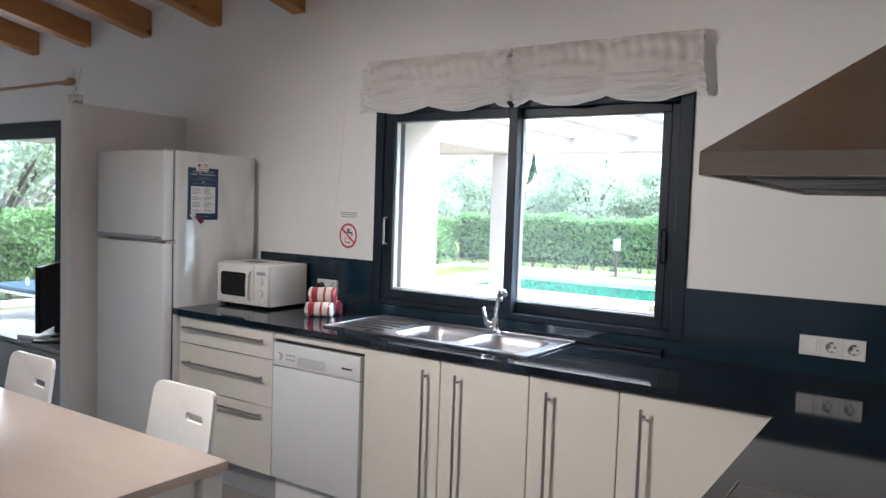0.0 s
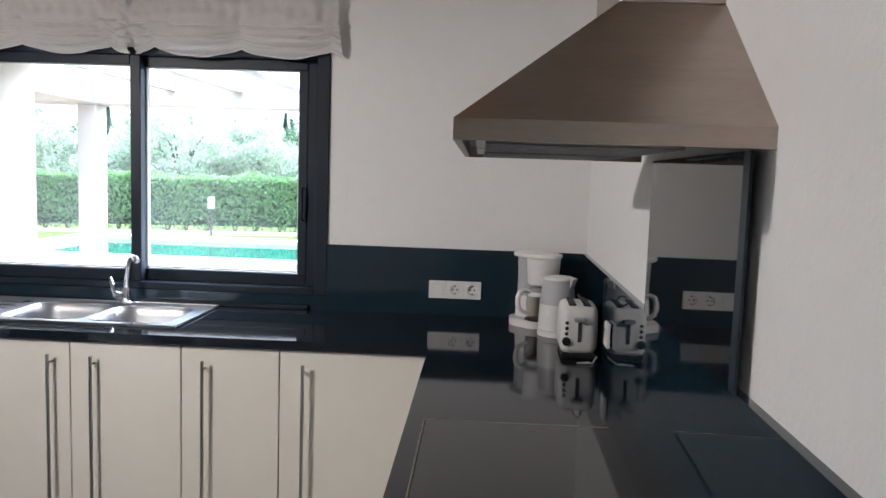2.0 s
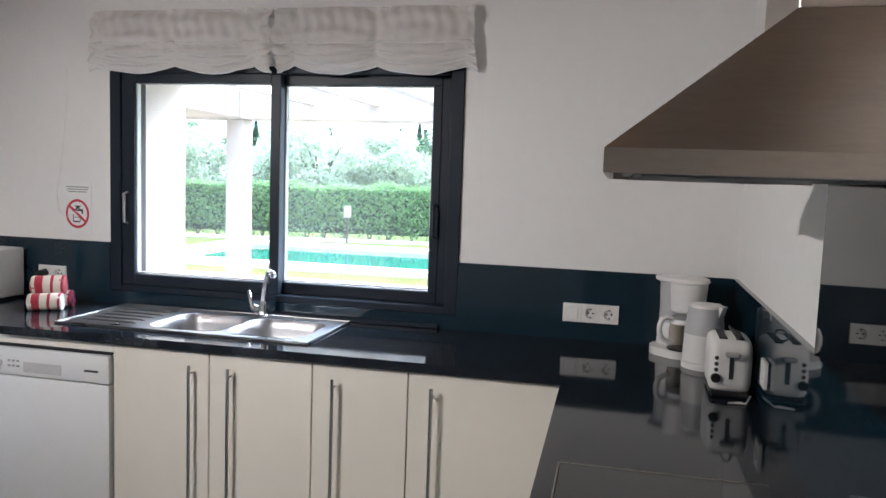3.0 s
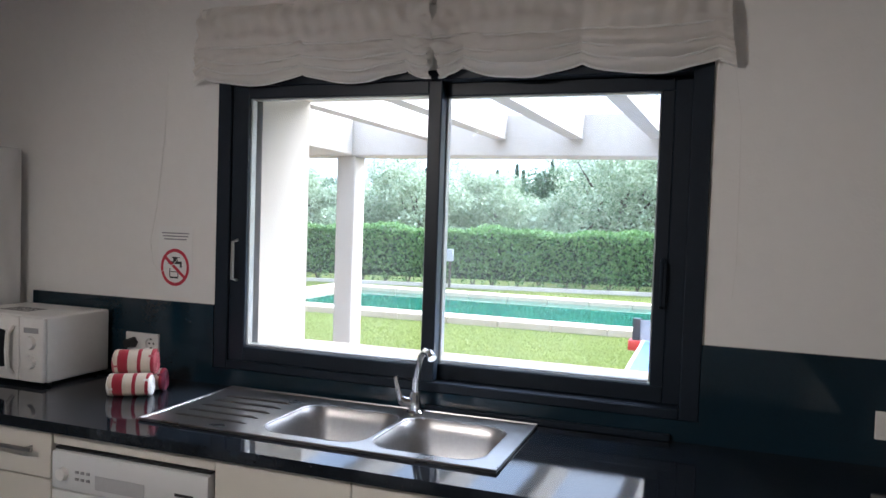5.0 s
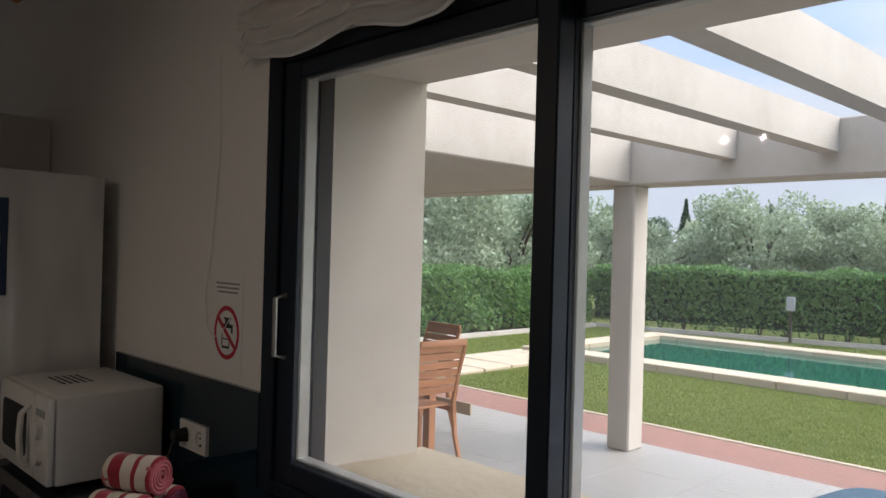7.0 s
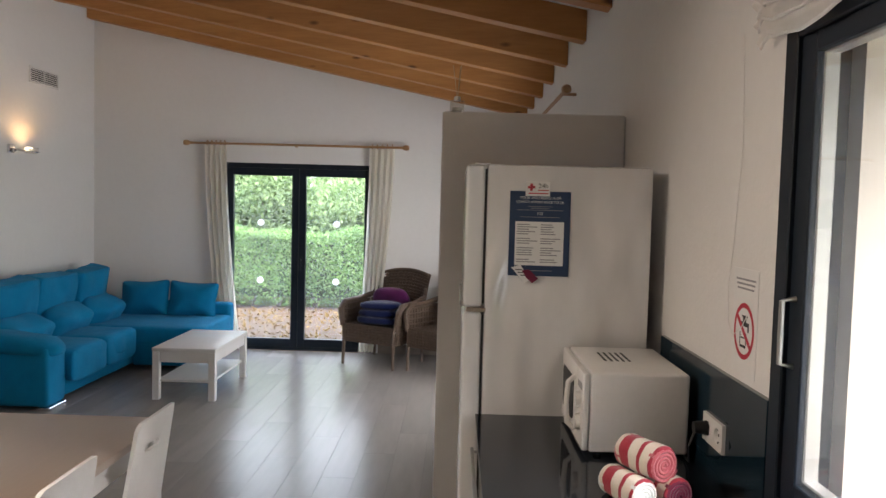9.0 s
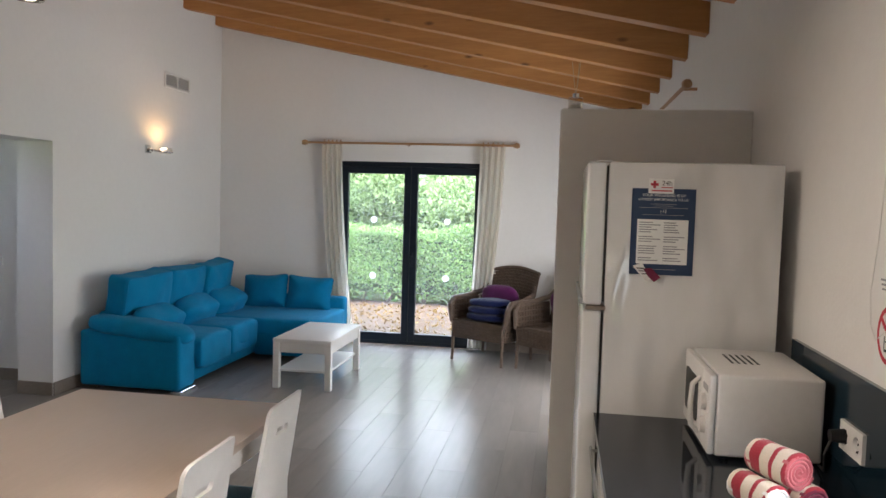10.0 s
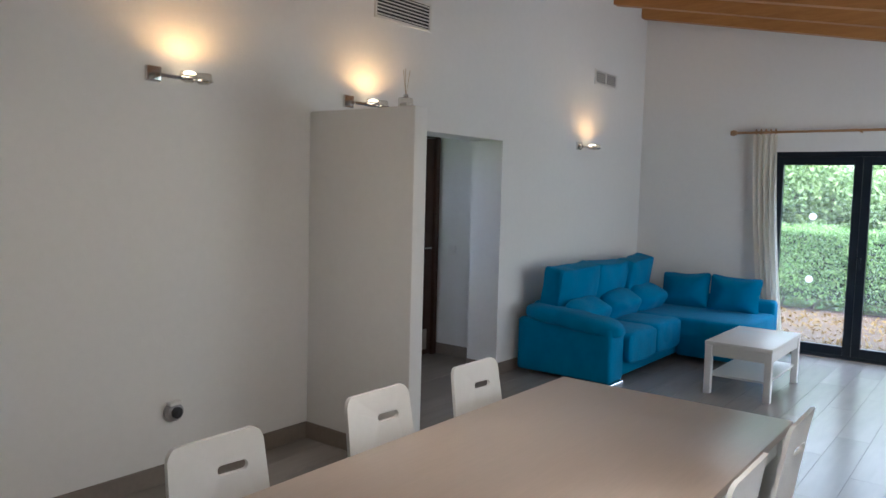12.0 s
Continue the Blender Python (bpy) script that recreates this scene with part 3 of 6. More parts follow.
# ---- glazed doors to the garden ----
def glazed_door(name, width, height, label):
    """Built in a plane: x across, y depth, z up, from its lower corner."""
    d = thing(name, label, "door", kind="structure")
    part("door_frame", frame_rect(0, width, 0.0, height, -0.03, 0.05, 0.05, 0.05, 0.04), M_FRAME, d)
    half = (width - 0.1) / 2
    for k in range(2):
        x0 = 0.05 + k * half
        leaf = part("door_leaf", frame_rect(x0 + 0.002, x0 + half - 0.002, 0.042, height - 0.052, -0.045, 0.02, 0.072, 0.078, 0.085), M_FRAME, d)
        p = part("pane", boxes(((x0 + 0.076, -0.014, 0.13), (x0 + half - 0.076, -0.008, height - 0.128))), M_DOORGLASS, leaf, smooth=0)
        p.visible_shadow = False
        for zz in (1.365, 0.75):
            c = (x0 + half * (0.47 if k == 0 else 0.52), 0, zz)
            bm = cyl(bmesh.new(), (c[0], -0.017, zz), (c[0], -0.0145, zz), 0.036, n=24)
            part("sticker", bm, M_STICKER, leaf, "round white safety sticker")
    bm = cyl(bmesh.new(), (width / 2 + 0.03, -0.045, 0.98), (width / 2 + 0.03, -0.085, 0.98), 0.009)
    tube(bm, [(width / 2 + 0.03, -0.083, 0.98), (width / 2 + 0.03, -0.083, 0.93), (width / 2 + 0.03, -0.083, 0.88)], 0.009)
    box(bm, (width / 2 + 0.015, -0.05, 0.86), (width / 2 + 0.045, -0.046, 1.02), 0.003)
    part("handle", bm, M_FRAME, d)
    return d


door_1 = glazed_door("door_1", FY1 - FY0, FZ1, "closed black-framed glazed double door to the garden")
door_1.matrix_basis = pose(XW - 0.05, FY0, 0, 0, 0, 90)
door_2 = glazed_door("door_2", LX1 - LX0, LZ1, "closed black-framed glazed double door to the terrace")
door_2.matrix_basis = pose(LX0, YN + 0.06, 0, 0, 0, 0)
door_3 = thing("door_3", "dark brown wooden door standing in the hall", "door", kind="structure", at=(-5.76, -2.28, 0))
part("leaf", boxes(((-0.14, -0.02, 0.01), (0.66, 0.025, 1.99)), bevel=0.004), M_DARKDOOR, door_3)
part("kick_plate", boxes(((-0.08, 0.025, 0.06), (0.6, 0.03, 0.25)), bevel=0.002), M_STEEL, door_3, "steel kick plate")
part("door_handle", tube(bmesh.new(), [(-0.06, 0.03, 1.0), (-0.06, 0.07, 1.0), (0.06, 0.07, 1.0)], 0.009), M_CHROME, door_3)
part("door_closer", boxes(((0.05, 0.026, 1.87), (0.35, 0.07, 1.92)), bevel=0.004), M_GREYPL, door_3)
for a, b in (((-0.2, -0.02, 0), (-0.145, 0.05, 2.05)), ((-0.145, -0.02, 1.995), (0.7, 0.05, 2.05))):
    part("door_frame", boxes((a, b), bevel=0.004), M_DARKDOOR, door_3)


ls = thing("light_switch", "white light switch on the hall wall", "switch", at=(-6.0, -2.1, 0.98), rz=90)
part("plate", boxes(((-0.04, -0.011, -0.04), (0.04, -0.0005, 0.04)), bevel=0.003), M_WHITEPL, ls)
part("rocker", boxes(((-0.026, -0.015, -0.026), (0.026, -0.0112, 0.026)), bevel=0.002), M_WHITEPL, ls)


# ---- garden ----
ZT, ZG = -0.05, -0.12
ground = single("ground", boxes(((-600, -600, ZG - 0.3), (600, 600, ZG))), M_GRASS, "short green lawn", "lawn", kind="structure", smooth=0)
single("terrace", boxes(((-9.6, YO, ZG), (6, 7.92, ZT - 0.006))), M_TERRACE, "pale grey tiled porch terrace", "terrace", kind="structure", smooth=0)
single("path_red", boxes(((-9.6, 7.925, ZG), (6, 8.62, ZT - 0.02)), bevel=0.006), M_RED, "red-brown paved strip along the terrace", "path", kind="structure")
single("path_kerb", boxes(((-9.6, 8.622, ZG), (6, 8.68, ZT - 0.01)), bevel=0.008), M_STONE, "narrow stone edging beside the lawn", "kerb", kind="structure")
single("earth", boxes(((-12.6, -8, ZG), (XW - 0.26, 4.6, ZG + 0.03))), M_EARTH, "brown earth strewn with dry leaves", "earth", kind="structure", smooth=0)
WA, WB, WC, WD = -7.95, 8.0, 12.35, 15.6
single("water", boxes(((WA - 0.02, WC - 0.02, ZG), (WB, WD + 0.02, ZG + 0.035))), M_WATER, "still green swimming pool water", "water", kind="structure", smooth=0)
pool_edge = thing("pool_edge", "cream stone coping around the swimming pool", "coping", kind="structure")
CW, CT = 0.46, -0.005
for a, b in (((WA - CW, WC - CW), (WB, WC)), ((WA - CW, WD), (WB, WD + CW))):
    nst = 20
    for k in range(nst):
        x0, x1 = a[0] + (b[0] - a[0]) * k / nst, a[0] + (b[0] - a[0]) * (k + 1) / nst
        part("coping_stone", boxes(((x0 + 0.004, a[1], ZG), (x1 - 0.004, b[1], CT)), bevel=0.012), M_STONE, pool_edge)
for k in range(4):
    y0, y1 = WC + (WD - WC) * k / 4, WC + (WD - WC) * (k + 1) / 4
    part("coping_stone", boxes(((WA - CW, y0 + 0.004, ZG), (WA, y1 - 0.004, CT)), bevel=0.012), M_STONE, pool_edge)
garden_path = thing("garden_path", "cream flagstone path from terrace to pool", "path", kind="structure")
rnd = random.Random(4)
for k in range(6):
    for j in range(2):
        y0, x0 = 8.69 + 0.58 * k, -8.5 + 0.56 * j
        part("flagstone", boxes(((x0 + 0.01, y0 + 0.01, ZG), (x0 + 0.55, y0 + 0.57, ZG + 0.05 + rnd.uniform(0, 0.01))), bevel=0.012), M_STONE, garden_path)

# porch: flat roof slab, edge beam, rafters, column
porch = thing("porch", "white concrete pergola over the terrace", "pergola", kind="structure")
part("roof_slab", boxes(((-9.2, YO, 2.09), (-3.8, 7.5, 2.46)), bevel=0.01), M_CONCRETE, porch)
part("edge_beam", boxes(((-9.2, 7.503, 2.08), (3.6, 7.83, 2.46)), bevel=0.012), M_CONCRETE, porch)
for k in range(9):
    x = -2.95 + 0.683 * k
    part("rafter", slab(bmesh.new(), [(x - 0.29, YO), (x - 0.17, YO), (x, 7.502), (x - 0.12, 7.502)], 2.23, 2.455), M_CONCRETE, porch, smooth=0)
for x in (-3.98, 3.2, -9.1):
    part("column", boxes(((x, 7.53, ZT), (x + 0.2, 7.75, 2.08)), bevel=0.012), M_CONCRETE, porch)

# grass blades on the lawn that the window looks on
rng = np.random.default_rng(12)


def blades(name, x0, x1, y0, y1, n, seed):
    r = np.random.default_rng(seed)
    c = np.stack([r.uniform(x0, x1, n), r.uniform(y0, y1, n), np.full(n, ZG)], 1)
    lean, turn = r.uniform(-0.03, 0.03, (n, 2)), r.uniform(0, math.tau, n)
    w, h = 0.006, r.uniform(0.02, 0.042, n)
    d = np.stack([np.cos(turn) * w, np.sin(turn) * w, np.zeros(n)], 1)
    tip = c + np.stack([lean[:, 0], lean[:, 1], h], 1)
    me = bpy.data.meshes.new("mesh")
    me.from_pydata(np.stack([c - d, c + d, tip], 1).reshape(-1, 3).tolist(), [], np.arange(3 * n).reshape(-1, 3).tolist())
    me.materials.append(M_BLADE)
    return tagged(new(name, me), "short green and straw-coloured grass blades", "grass", kind="stuff")


blades("grass", -7.3, 1.5, 8.7, 11.85, 90000, 5)
blades("grass", -10.2, -8.55, 8.7, 17.0, 30000, 6)
blades("grass", -8.4, 2.0, 16.1, 18.6, 20000, 7)

# hedges
def hedge(name, p0, p1, height, depth, seed, label, n_leaf, kerbed=True, leaf=0.045):
    """A clipped hedge from p0 to p1 along its front foot."""
    rng = np.random.default_rng(seed)
    p0, p1 = np.array(p0, float), np.array(p1, float)
    run = p1 - p0
    length = np.linalg.norm(run)
    run /= length
    back = np.array([-run[1], run[0]])
    h = thing(name, label, "hedge", "garden hedges")
    u, w = rng.uniform(0, length, n_leaf), rng.uniform(0, 1, n_leaf)
    face = rng.uniform(0, 1, n_leaf) < 0.62
    lump = 0.10 * np.sin(u * 2.1 + seed) + 0.07 * np.sin(u * 5.3 + 2 * seed)
    z = np.where(face, 0.1 + (height - 0.1) * w ** 0.85, height + lump * 0.5 + rng.normal(0, 0.035, n_leaf))
    d = np.where(face, np.abs(rng.normal(0, 0.07, n_leaf)) - 0.05 + 0.05 * np.sin(u * 3.7 + z * 4) , depth * w)
    low = (z < 0.36) & (rng.uniform(0, 1, n_leaf) < 0.5)
    keep = ~low
    pts = np.stack([p0[0] + run[0] * u + back[0] * d, p0[1] + run[1] * u + back[1] * d, ZG + z], 1)[keep]
    leaves("foliage", pts, leaf, M_HEDGE, h, seed)
    # solid filler slab; its dark colour paints the shade behind the leaves
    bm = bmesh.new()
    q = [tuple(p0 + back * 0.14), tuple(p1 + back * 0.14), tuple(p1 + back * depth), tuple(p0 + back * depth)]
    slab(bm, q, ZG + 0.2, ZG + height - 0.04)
    part("core", bm, M_HEDGESHADE, h)
    for k in range(int(length / 0.55)):
        bm = bmesh.new()
        c = p0 + run * (0.3 + 0.55 * k + rng.uniform(-0.1, 0.1)) + back * 0.25
        for s in (-1, 1):
            e = c + run * s * rng.uniform(0.05, 0.2)
            tube(bm, [(c[0], c[1], ZG), (*(c * 0.6 + e * 0.4), ZG + 0.2), (e[0], e[1], ZG + 0.5)], [0.025, 0.02, 0.012], 5)
        part("stem", bm, M_BARK, h)
    bm = bmesh.new()
    f = [tuple(p0 - back * 0.22), tuple(p1 - back * 0.22), tuple(p1 - back * 0.1), tuple(p0 - back * 0.1)]
    slab(bm, f, ZG - 0.02, ZG + 0.09)
    if kerbed:
        single("kerb", bm, M_CONCRETE, "low concrete kerb at the hedge foot", "kerb", kind="structure")
    return h


hedge("hedge", (-10.45, 17.0), (6.5, 20.7), 1.36, 0.9, 3, "clipped green hedge behind the pool", 42000)
hedge("hedge", (-10.45, 5.2), (-10.45, 17.0), 1.25, 0.9, 5, "clipped green hedge beside the lawn", 32000)
hedge("hedge", (-12.3, -5.0), (-12.3, 5.0), 1.22, 0.8, 7, "clipped green hedge outside the garden door", 70000, False, 0.027)


def tree(name, x, y, height, spread, seed, label, material, n_leaf, clumps=26, leaf=0.085, low=0.3):
    """A short forked trunk with limbs and clumps of small leaves at their ends."""
    rng = np.random.default_rng(seed)
    t = thing(name, label, "tree", "garden trees", at=(x, y, ZG))
    bm = bmesh.new()
    fork = height * 0.28
    tube(bm, [(0, 0, -0.05), (0.05, 0.02, fork * 0.5), (0.0, 0.05, fork)], [0.19, 0.14, 0.12], 8)
    ends = []
    for k in range(clumps):
        a, r = rng.uniform(0, math.tau), spread * math.sqrt(rng.uniform(0.02, 1))
        z = height * (low + (0.97 - low) * rng.uniform(0, 1) ** 0.75 * math.sqrt(max(0.05, 1 - 0.55 * (r / spread) ** 2)))
        ends.append((r * math.cos(a), r * math.sin(a), z))
    for e in ends[:14]:
        mid = (e[0] * 0.45 + rng.uniform(-0.1, 0.1), e[1] * 0.45, fork + (e[2] - fork) * 0.5)
        tube(bm, [(0, 0.05, fork * 0.95), mid, e], [0.08, 0.045, 0.012], 5)
    part("trunk", bm, M_BARK, t)
    pts = []
    for e in ends:
        rad = spread * rng.uniform(0.2, 0.38)
        v = rng.normal(size=(n_leaf // clumps, 3))
        v /= np.linalg.norm(v, axis=1)[:, None]
        v *= (rad * rng.uniform(0.25, 1.1, len(v)) ** 0.6)[:, None]
        v[:, 2] *= 0.8
        pts.append(np.array(e) + v)
    leaves("crown", np.concatenate(pts), leaf, material, t, seed)
    return t


OL = "grey-green olive tree behind the hedge"
for k, (x, y, hgt, sp) in enumerate(((-11.8, 21.0, 3.3, 2.0), (-9.0, 22.5, 3.5, 2.1), (-6.4, 24.0, 3.0, 1.9), (-3.0, 22.6, 4.4, 2.4), (-0.6, 23.6, 4.2, 2.3), (2.6, 23.5, 5.2, 2.6),
                                     (-13.2, 17.5, 3.6, 1.9), (-13.0, 13.6, 3.6, 2.0), (-13.6, 10.2, 3.7, 2.0), (-13.2, 6.6, 4.0, 2.1),
                                     (-14.8, 3.4, 2.5, 1.8), (-14.6, 1.4, 2.35, 1.7), (-14.8, -0.6, 2.55, 1.8), (-15.0, -3.4, 3.0, 1.8), (-16.5, 20.5, 4.2, 2.3))):
    tree("olive_tree" if y > 4 else "garden_tree", x, y, hgt, sp, 20 + k, OL if y > 4 else "green leafy tree behind the hedge", M_OLIVE if y > 4 else M_SHRUB, 48000 if y < 4 else 20000, low=0.12 if y < 4 else 0.2, leaf=0.05 if y < 4 else 0.06, clumps=48 if y < 4 else 34)
for k, (x, y, hgt) in enumerate(((-13.1, 40.0, 4.2), (-12.4, 40.5, 4.0), (-11.7, 41.0, 4.4), (-11.2, 40.2, 3.9), (-10.5, 40.6, 4.7), (-10.0, 40.0, 4.3), (-9.2, 40.8, 4.1), (-8.5, 40.3, 4.9), (-7.9, 41.0, 4.4), (-15.5, 40.0, 4.4), (-19.0, 38.0, 4.6), (-5.5, 42.0, 4.6))):
    rng = np.random.default_rng(60 + k)
    t = thing("cypress_tree", "slim dark cypress tree far behind the garden", "tree", "far cypresses", at=(x, y, ZG))
    part("trunk", tube(bmesh.new(), [(0, 0, 0), (0, 0, hgt * 0.8)], [0.12, 0.03], 6), M_BARK, t)
    z = rng.uniform(0.05, 1, 2600)
    a, r = rng.uniform(0, math.tau, 2600), 0.38 * np.sqrt(rng.uniform(0.2, 1, 2600)) * np.clip(np.sin(np.pi * np.clip(1 - z, 0, 1) ** 0.75) + 0.12, 0, 1) * np.clip((1 - z) * 3, 0.05, 1)
    leaves("crown", np.stack([r * np.cos(a), r * np.sin(a), z * hgt], 1), 0.1, M_CYPRESS, t, k)
for k, (x, y, hgt, sp) in enumerate(((-18.4, 31.5, 4.1, 1.5), (-5.6, 32.0, 4.3, 2.4), (-3.0, 32.5, 4.7, 2.6), (-0.4, 31.5, 4.7, 2.4))):
    tree("pine_tree", x, y, hgt, sp, 120 + k, "dark green pine tree far behind the olives", M_PINE, 16000, clumps=34, leaf=0.08, low=0.2)
rng = np.random.default_rng(77)
n = 2600
lit = leaves("dry_leaves", np.stack([rng.uniform(-12.2, -8.9, n), rng.uniform(-3, 4.4, n), np.full(n, ZG + 0.04) + rng.uniform(0, 0.02, n)], 1), 0.035, leaf_mat("dry_leaf", (0.09, 0.05, 0.015), (0.24, 0.16, 0.05)), None, 78)
tagged(lit, "dry brown leaves strewn on the earth", "leaves", kind="stuff")
# far wood that closes the horizon
rng = np.random.default_rng(90)
n = 60000
ang, dist = rng.uniform(0, math.tau, n), rng.uniform(34, 52, n)
top = 2.4 + 0.6 * np.sin(ang * 17) + 0.5 * np.sin(ang * 41 + 1) + 0.3 * np.sin(ang * 97)
far_wood = leaves("far_wood", np.stack([dist * np.cos(ang), dist * np.sin(ang), ZG + top * rng.uniform(0, 1, n) ** 0.6], 1), 0.42, M_OLIVE, None, 91)
tagged(far_wood, "distant belt of grey-green trees", "trees", kind="stuff")


# ---- kitchen ----
CT0, CT1, CF = 0.853, 0.885, 2.58
SX0, SX1, SY0, SY1 = -2.055, -0.98, 2.70, 3.155
HX0, HX1, HY0, HY1 = -1.71, -1.02, 2.735, 3.085
KX0 = -3.01
worktop = thing("worktop", "polished black stone worktop running round the corner", "worktop")
for a, b in (((KX0, CF, CT0), (HX0, 3.184, CT1)), ((HX1, CF, CT0), (XE + 0.05, 3.184, CT1)), ((HX0, CF, CT0), (HX1, HY0, CT1)), ((HX0, HY1, CT0), (HX1, 3.184, CT1)), ((-0.045, 0.72, CT0), (XE + 0.02, CF, CT1))):
    part("slab", boxes((a, b)), M_GRANITE, worktop, smooth=0)
splash = thing("splashback", "dark blue-black stone splashback along the worktop", "splashback")
for a, b in (((KX0, 3.186, CT0), (WX0, YN - 0.001, 1.167)), ((WX0, 3.186, CT0), (WX1, YN - 0.001, WZ0)), ((WX1, 3.186, CT0), (XE + 0.045, YN - 0.001, 1.167))):
    part("panel", boxes((a, b)), M_SPLASH, splash, smooth=0)
part("panel", askew(boxes(((XE - 0.0155, 0.72, CT0), (XE + 0.045, 3.186, 1.167)))), M_SPLASH, splash, smooth=0)
part("ledge", boxes(((-1.35, 3.168, CT1), (-0.6, 3.1855, 0.905)), bevel=0.003), M_FRAME, splash)
hp = thing("hood_panel", "black glass panel on the wall under the hood", "panel")
part("glass", askew(boxes(((XE - 0.0195, 1.166, 1.168), (XE - 0.0158, 1.83, 1.52)))), M_PANEL, hp, smooth=0)
part("edge_strip", askew(boxes(((XE - 0.022, 1.133, 1.168), (XE - 0.0158, 1.165, 1.52)), bevel=0.002)), M_FRAME, hp)

FY = CF + 0.018


def bar_handle(parent, p0, p1, out):
    """A round steel bar on two posts, proud of the front by out."""
    p0, p1, out = Vector(p0), Vector(p1), Vector(out)
    bm = cyl(bmesh.new(), p0 + out, p1 + out, 0.006, n=10)
    d = (p1 - p0).normalized() * 0.03
    for q in (p0 + d, p1 - d):
        cyl(bm, q, q + out, 0.0045, n=8)
    return part("handle", bm, M_SINK, parent, "brushed steel bar handle")


def cabinet(x0, x1, label, handle_x):
    c = thing("base_cabinet", label, "cabinet", "kitchen base cabinets", at=(x0, 0, 0))
    w = x1 - x0
    # the two units below the sink are cut down to clear its bowls
    top = 0.722 if x0 < -0.95 else CT0
    part("body", boxes(((0.002, FY + 0.021, 0.145), (w - 0.002, 3.18, top))), M_WHITEWD, c, smooth=0)
    d = part("door", boxes(((0.002, FY, 0.147), (w - 0.002, FY + 0.019, CT0 - 0.006)), bevel=0.002), M_CAB, c)
    hx = handle_x - x0
    bar_handle(d, (hx, FY, 0.215), (hx, FY, 0.802), (0, -0.028, 0))
    part("plinth", boxes(((0, FY + 0.055, 0), (w, FY + 0.07, 0.143))), M_GREYPL, c, smooth=0)
    return c


drawers = thing("drawer_unit", "cream gloss kitchen unit with three drawers", "cabinet", "kitchen base cabinets", at=(-2.975, 0, 0))
DW = 0.70
part("body", boxes(((0.002, FY + 0.021, 0.145), (DW - 0.002, 3.18, CT0))), M_WHITEWD, drawers, smooth=0)
for z0, z1, hz in ((0.712, CT0 - 0.006, 0.797), (0.479, 0.708, 0.615), (0.147, 0.475, 0.434)):
    d = part("drawer", boxes(((0.002, FY, z0), (DW - 0.002, FY + 0.019, z1)), bevel=0.002), M_CAB, drawers)
    bar_handle(d, (0.06, FY, hz), (DW - 0.045, FY, hz), (0, -0.028, 0))
part("plinth", boxes(((0, FY + 0.055, 0), (DW, FY + 0.07, 0.143))), M_GREYPL, drawers, smooth=0)

dish = thing("dishwasher", "white built-in dishwasher under the worktop", "dishwasher", at=(-2.272, 0, 0))
part("body", boxes(((0.004, FY + 0.03, 0.1), (0.551, 3.17, 0.812)), bevel=0.003), M_WHITEAPP, dish)
part("filler", boxes(((0.0, FY + 0.003, 0.815), (0.555, FY + 0.02, CT0 - 0.004)), bevel=0.002), M_CAB, dish)
dd = part("door", boxes(((0.01, FY - 0.012, 0.155), (0.545, FY + 0.028, 0.69)), bevel=0.006, seg=2), M_WHITEAPP, dish)
cp = part("control_panel", boxes(((0.01, FY - 0.012, 0.693), (0.545, FY + 0.028, 0.802)), bevel=0.006, seg=2), M_WHITEAPP, dish)
part("grip", boxes(((0.17, FY - 0.0145, 0.71), (0.34, FY - 0.0125, 0.75)), bevel=0.001), M_PALEGREY, cp)
part("dial", cyl(bmesh.new(), (0.055, FY - 0.012, 0.74), (0.055, FY - 0.026, 0.74), 0.02, 0.017), M_WHITEPL, cp)
for k in range(3):
    for j in range(2):
        part("button", boxes(((0.1 + 0.02 * k, FY - 0.016, 0.727 + 0.02 * j), (0.112 + 0.02 * k, FY - 0.0125, 0.735 + 0.02 * j)), bevel=0.001), M_GREYPL, cp)
part("badge", boxes(((0.44, FY - 0.0135, 0.735), (0.50, FY - 0.0125, 0.743))), M_INK, cp)
part("top_edge", boxes(((0.01, FY + 0.0, 0.8035), (0.545, FY + 0.028, 0.811)), bevel=0.002), M_BLACKPL, dish)
part("plinth_panel", boxes(((0.01, FY + 0.02, 0.02), (0.545, FY + 0.029, 0.15)), bevel=0.002), M_WHITEAPP, dish)
for x in (0.05, 0.485):
    part("foot", cyl(bmesh.new(), (x, 2.7, 0), (x, 2.7, 0.1), 0.02), M_BLACKPL, dish)

LC = "cream gloss base cabinet with a tall bar handle"
cabinet(-1.717, -1.318, LC, -1.385)
cabinet(-1.318, -0.917, LC, -1.23)
cabinet(-0.917, -0.566, LC, -0.832)
cabinet(-0.566, -0.017, LC, -0.478)
for y0, y1 in ((1.90, 2.575), (1.26, 1.90), (0.74, 1.26)):
    c = thing("base_cabinet", "cream gloss base cabinet beside the hob", "cabinet", "kitchen base cabinets", at=(-0.015, y0, 0))
    part("body", boxes(((0.021, 0.002, 0.145), (XE - 0.02, y1 - y0 - 0.002, CT0))), M_WHITEWD, c, smooth=0)
    d = part("door", boxes(((0.0, 0.002, 0.147), (0.019, y1 - y0 - 0.002, CT0 - 0.006)), bevel=0.002), M_CAB, c)
    bar_handle(d, (0, 0.07, 0.215), (0, 0.07, 0.802), (-0.028, 0, 0))
    part("plinth", boxes(((0.055, 0, 0), (0.07, y1 - y0, 0.143))), M_GREYPL, c, smooth=0)
# end panel that stands slightly open at the corner
part("end_panel", boxes(((0.0, -0.02, 0.147), (XE - 0.02, -0.001, CT0 - 0.004)), bevel=0.002), M_CAB, c)

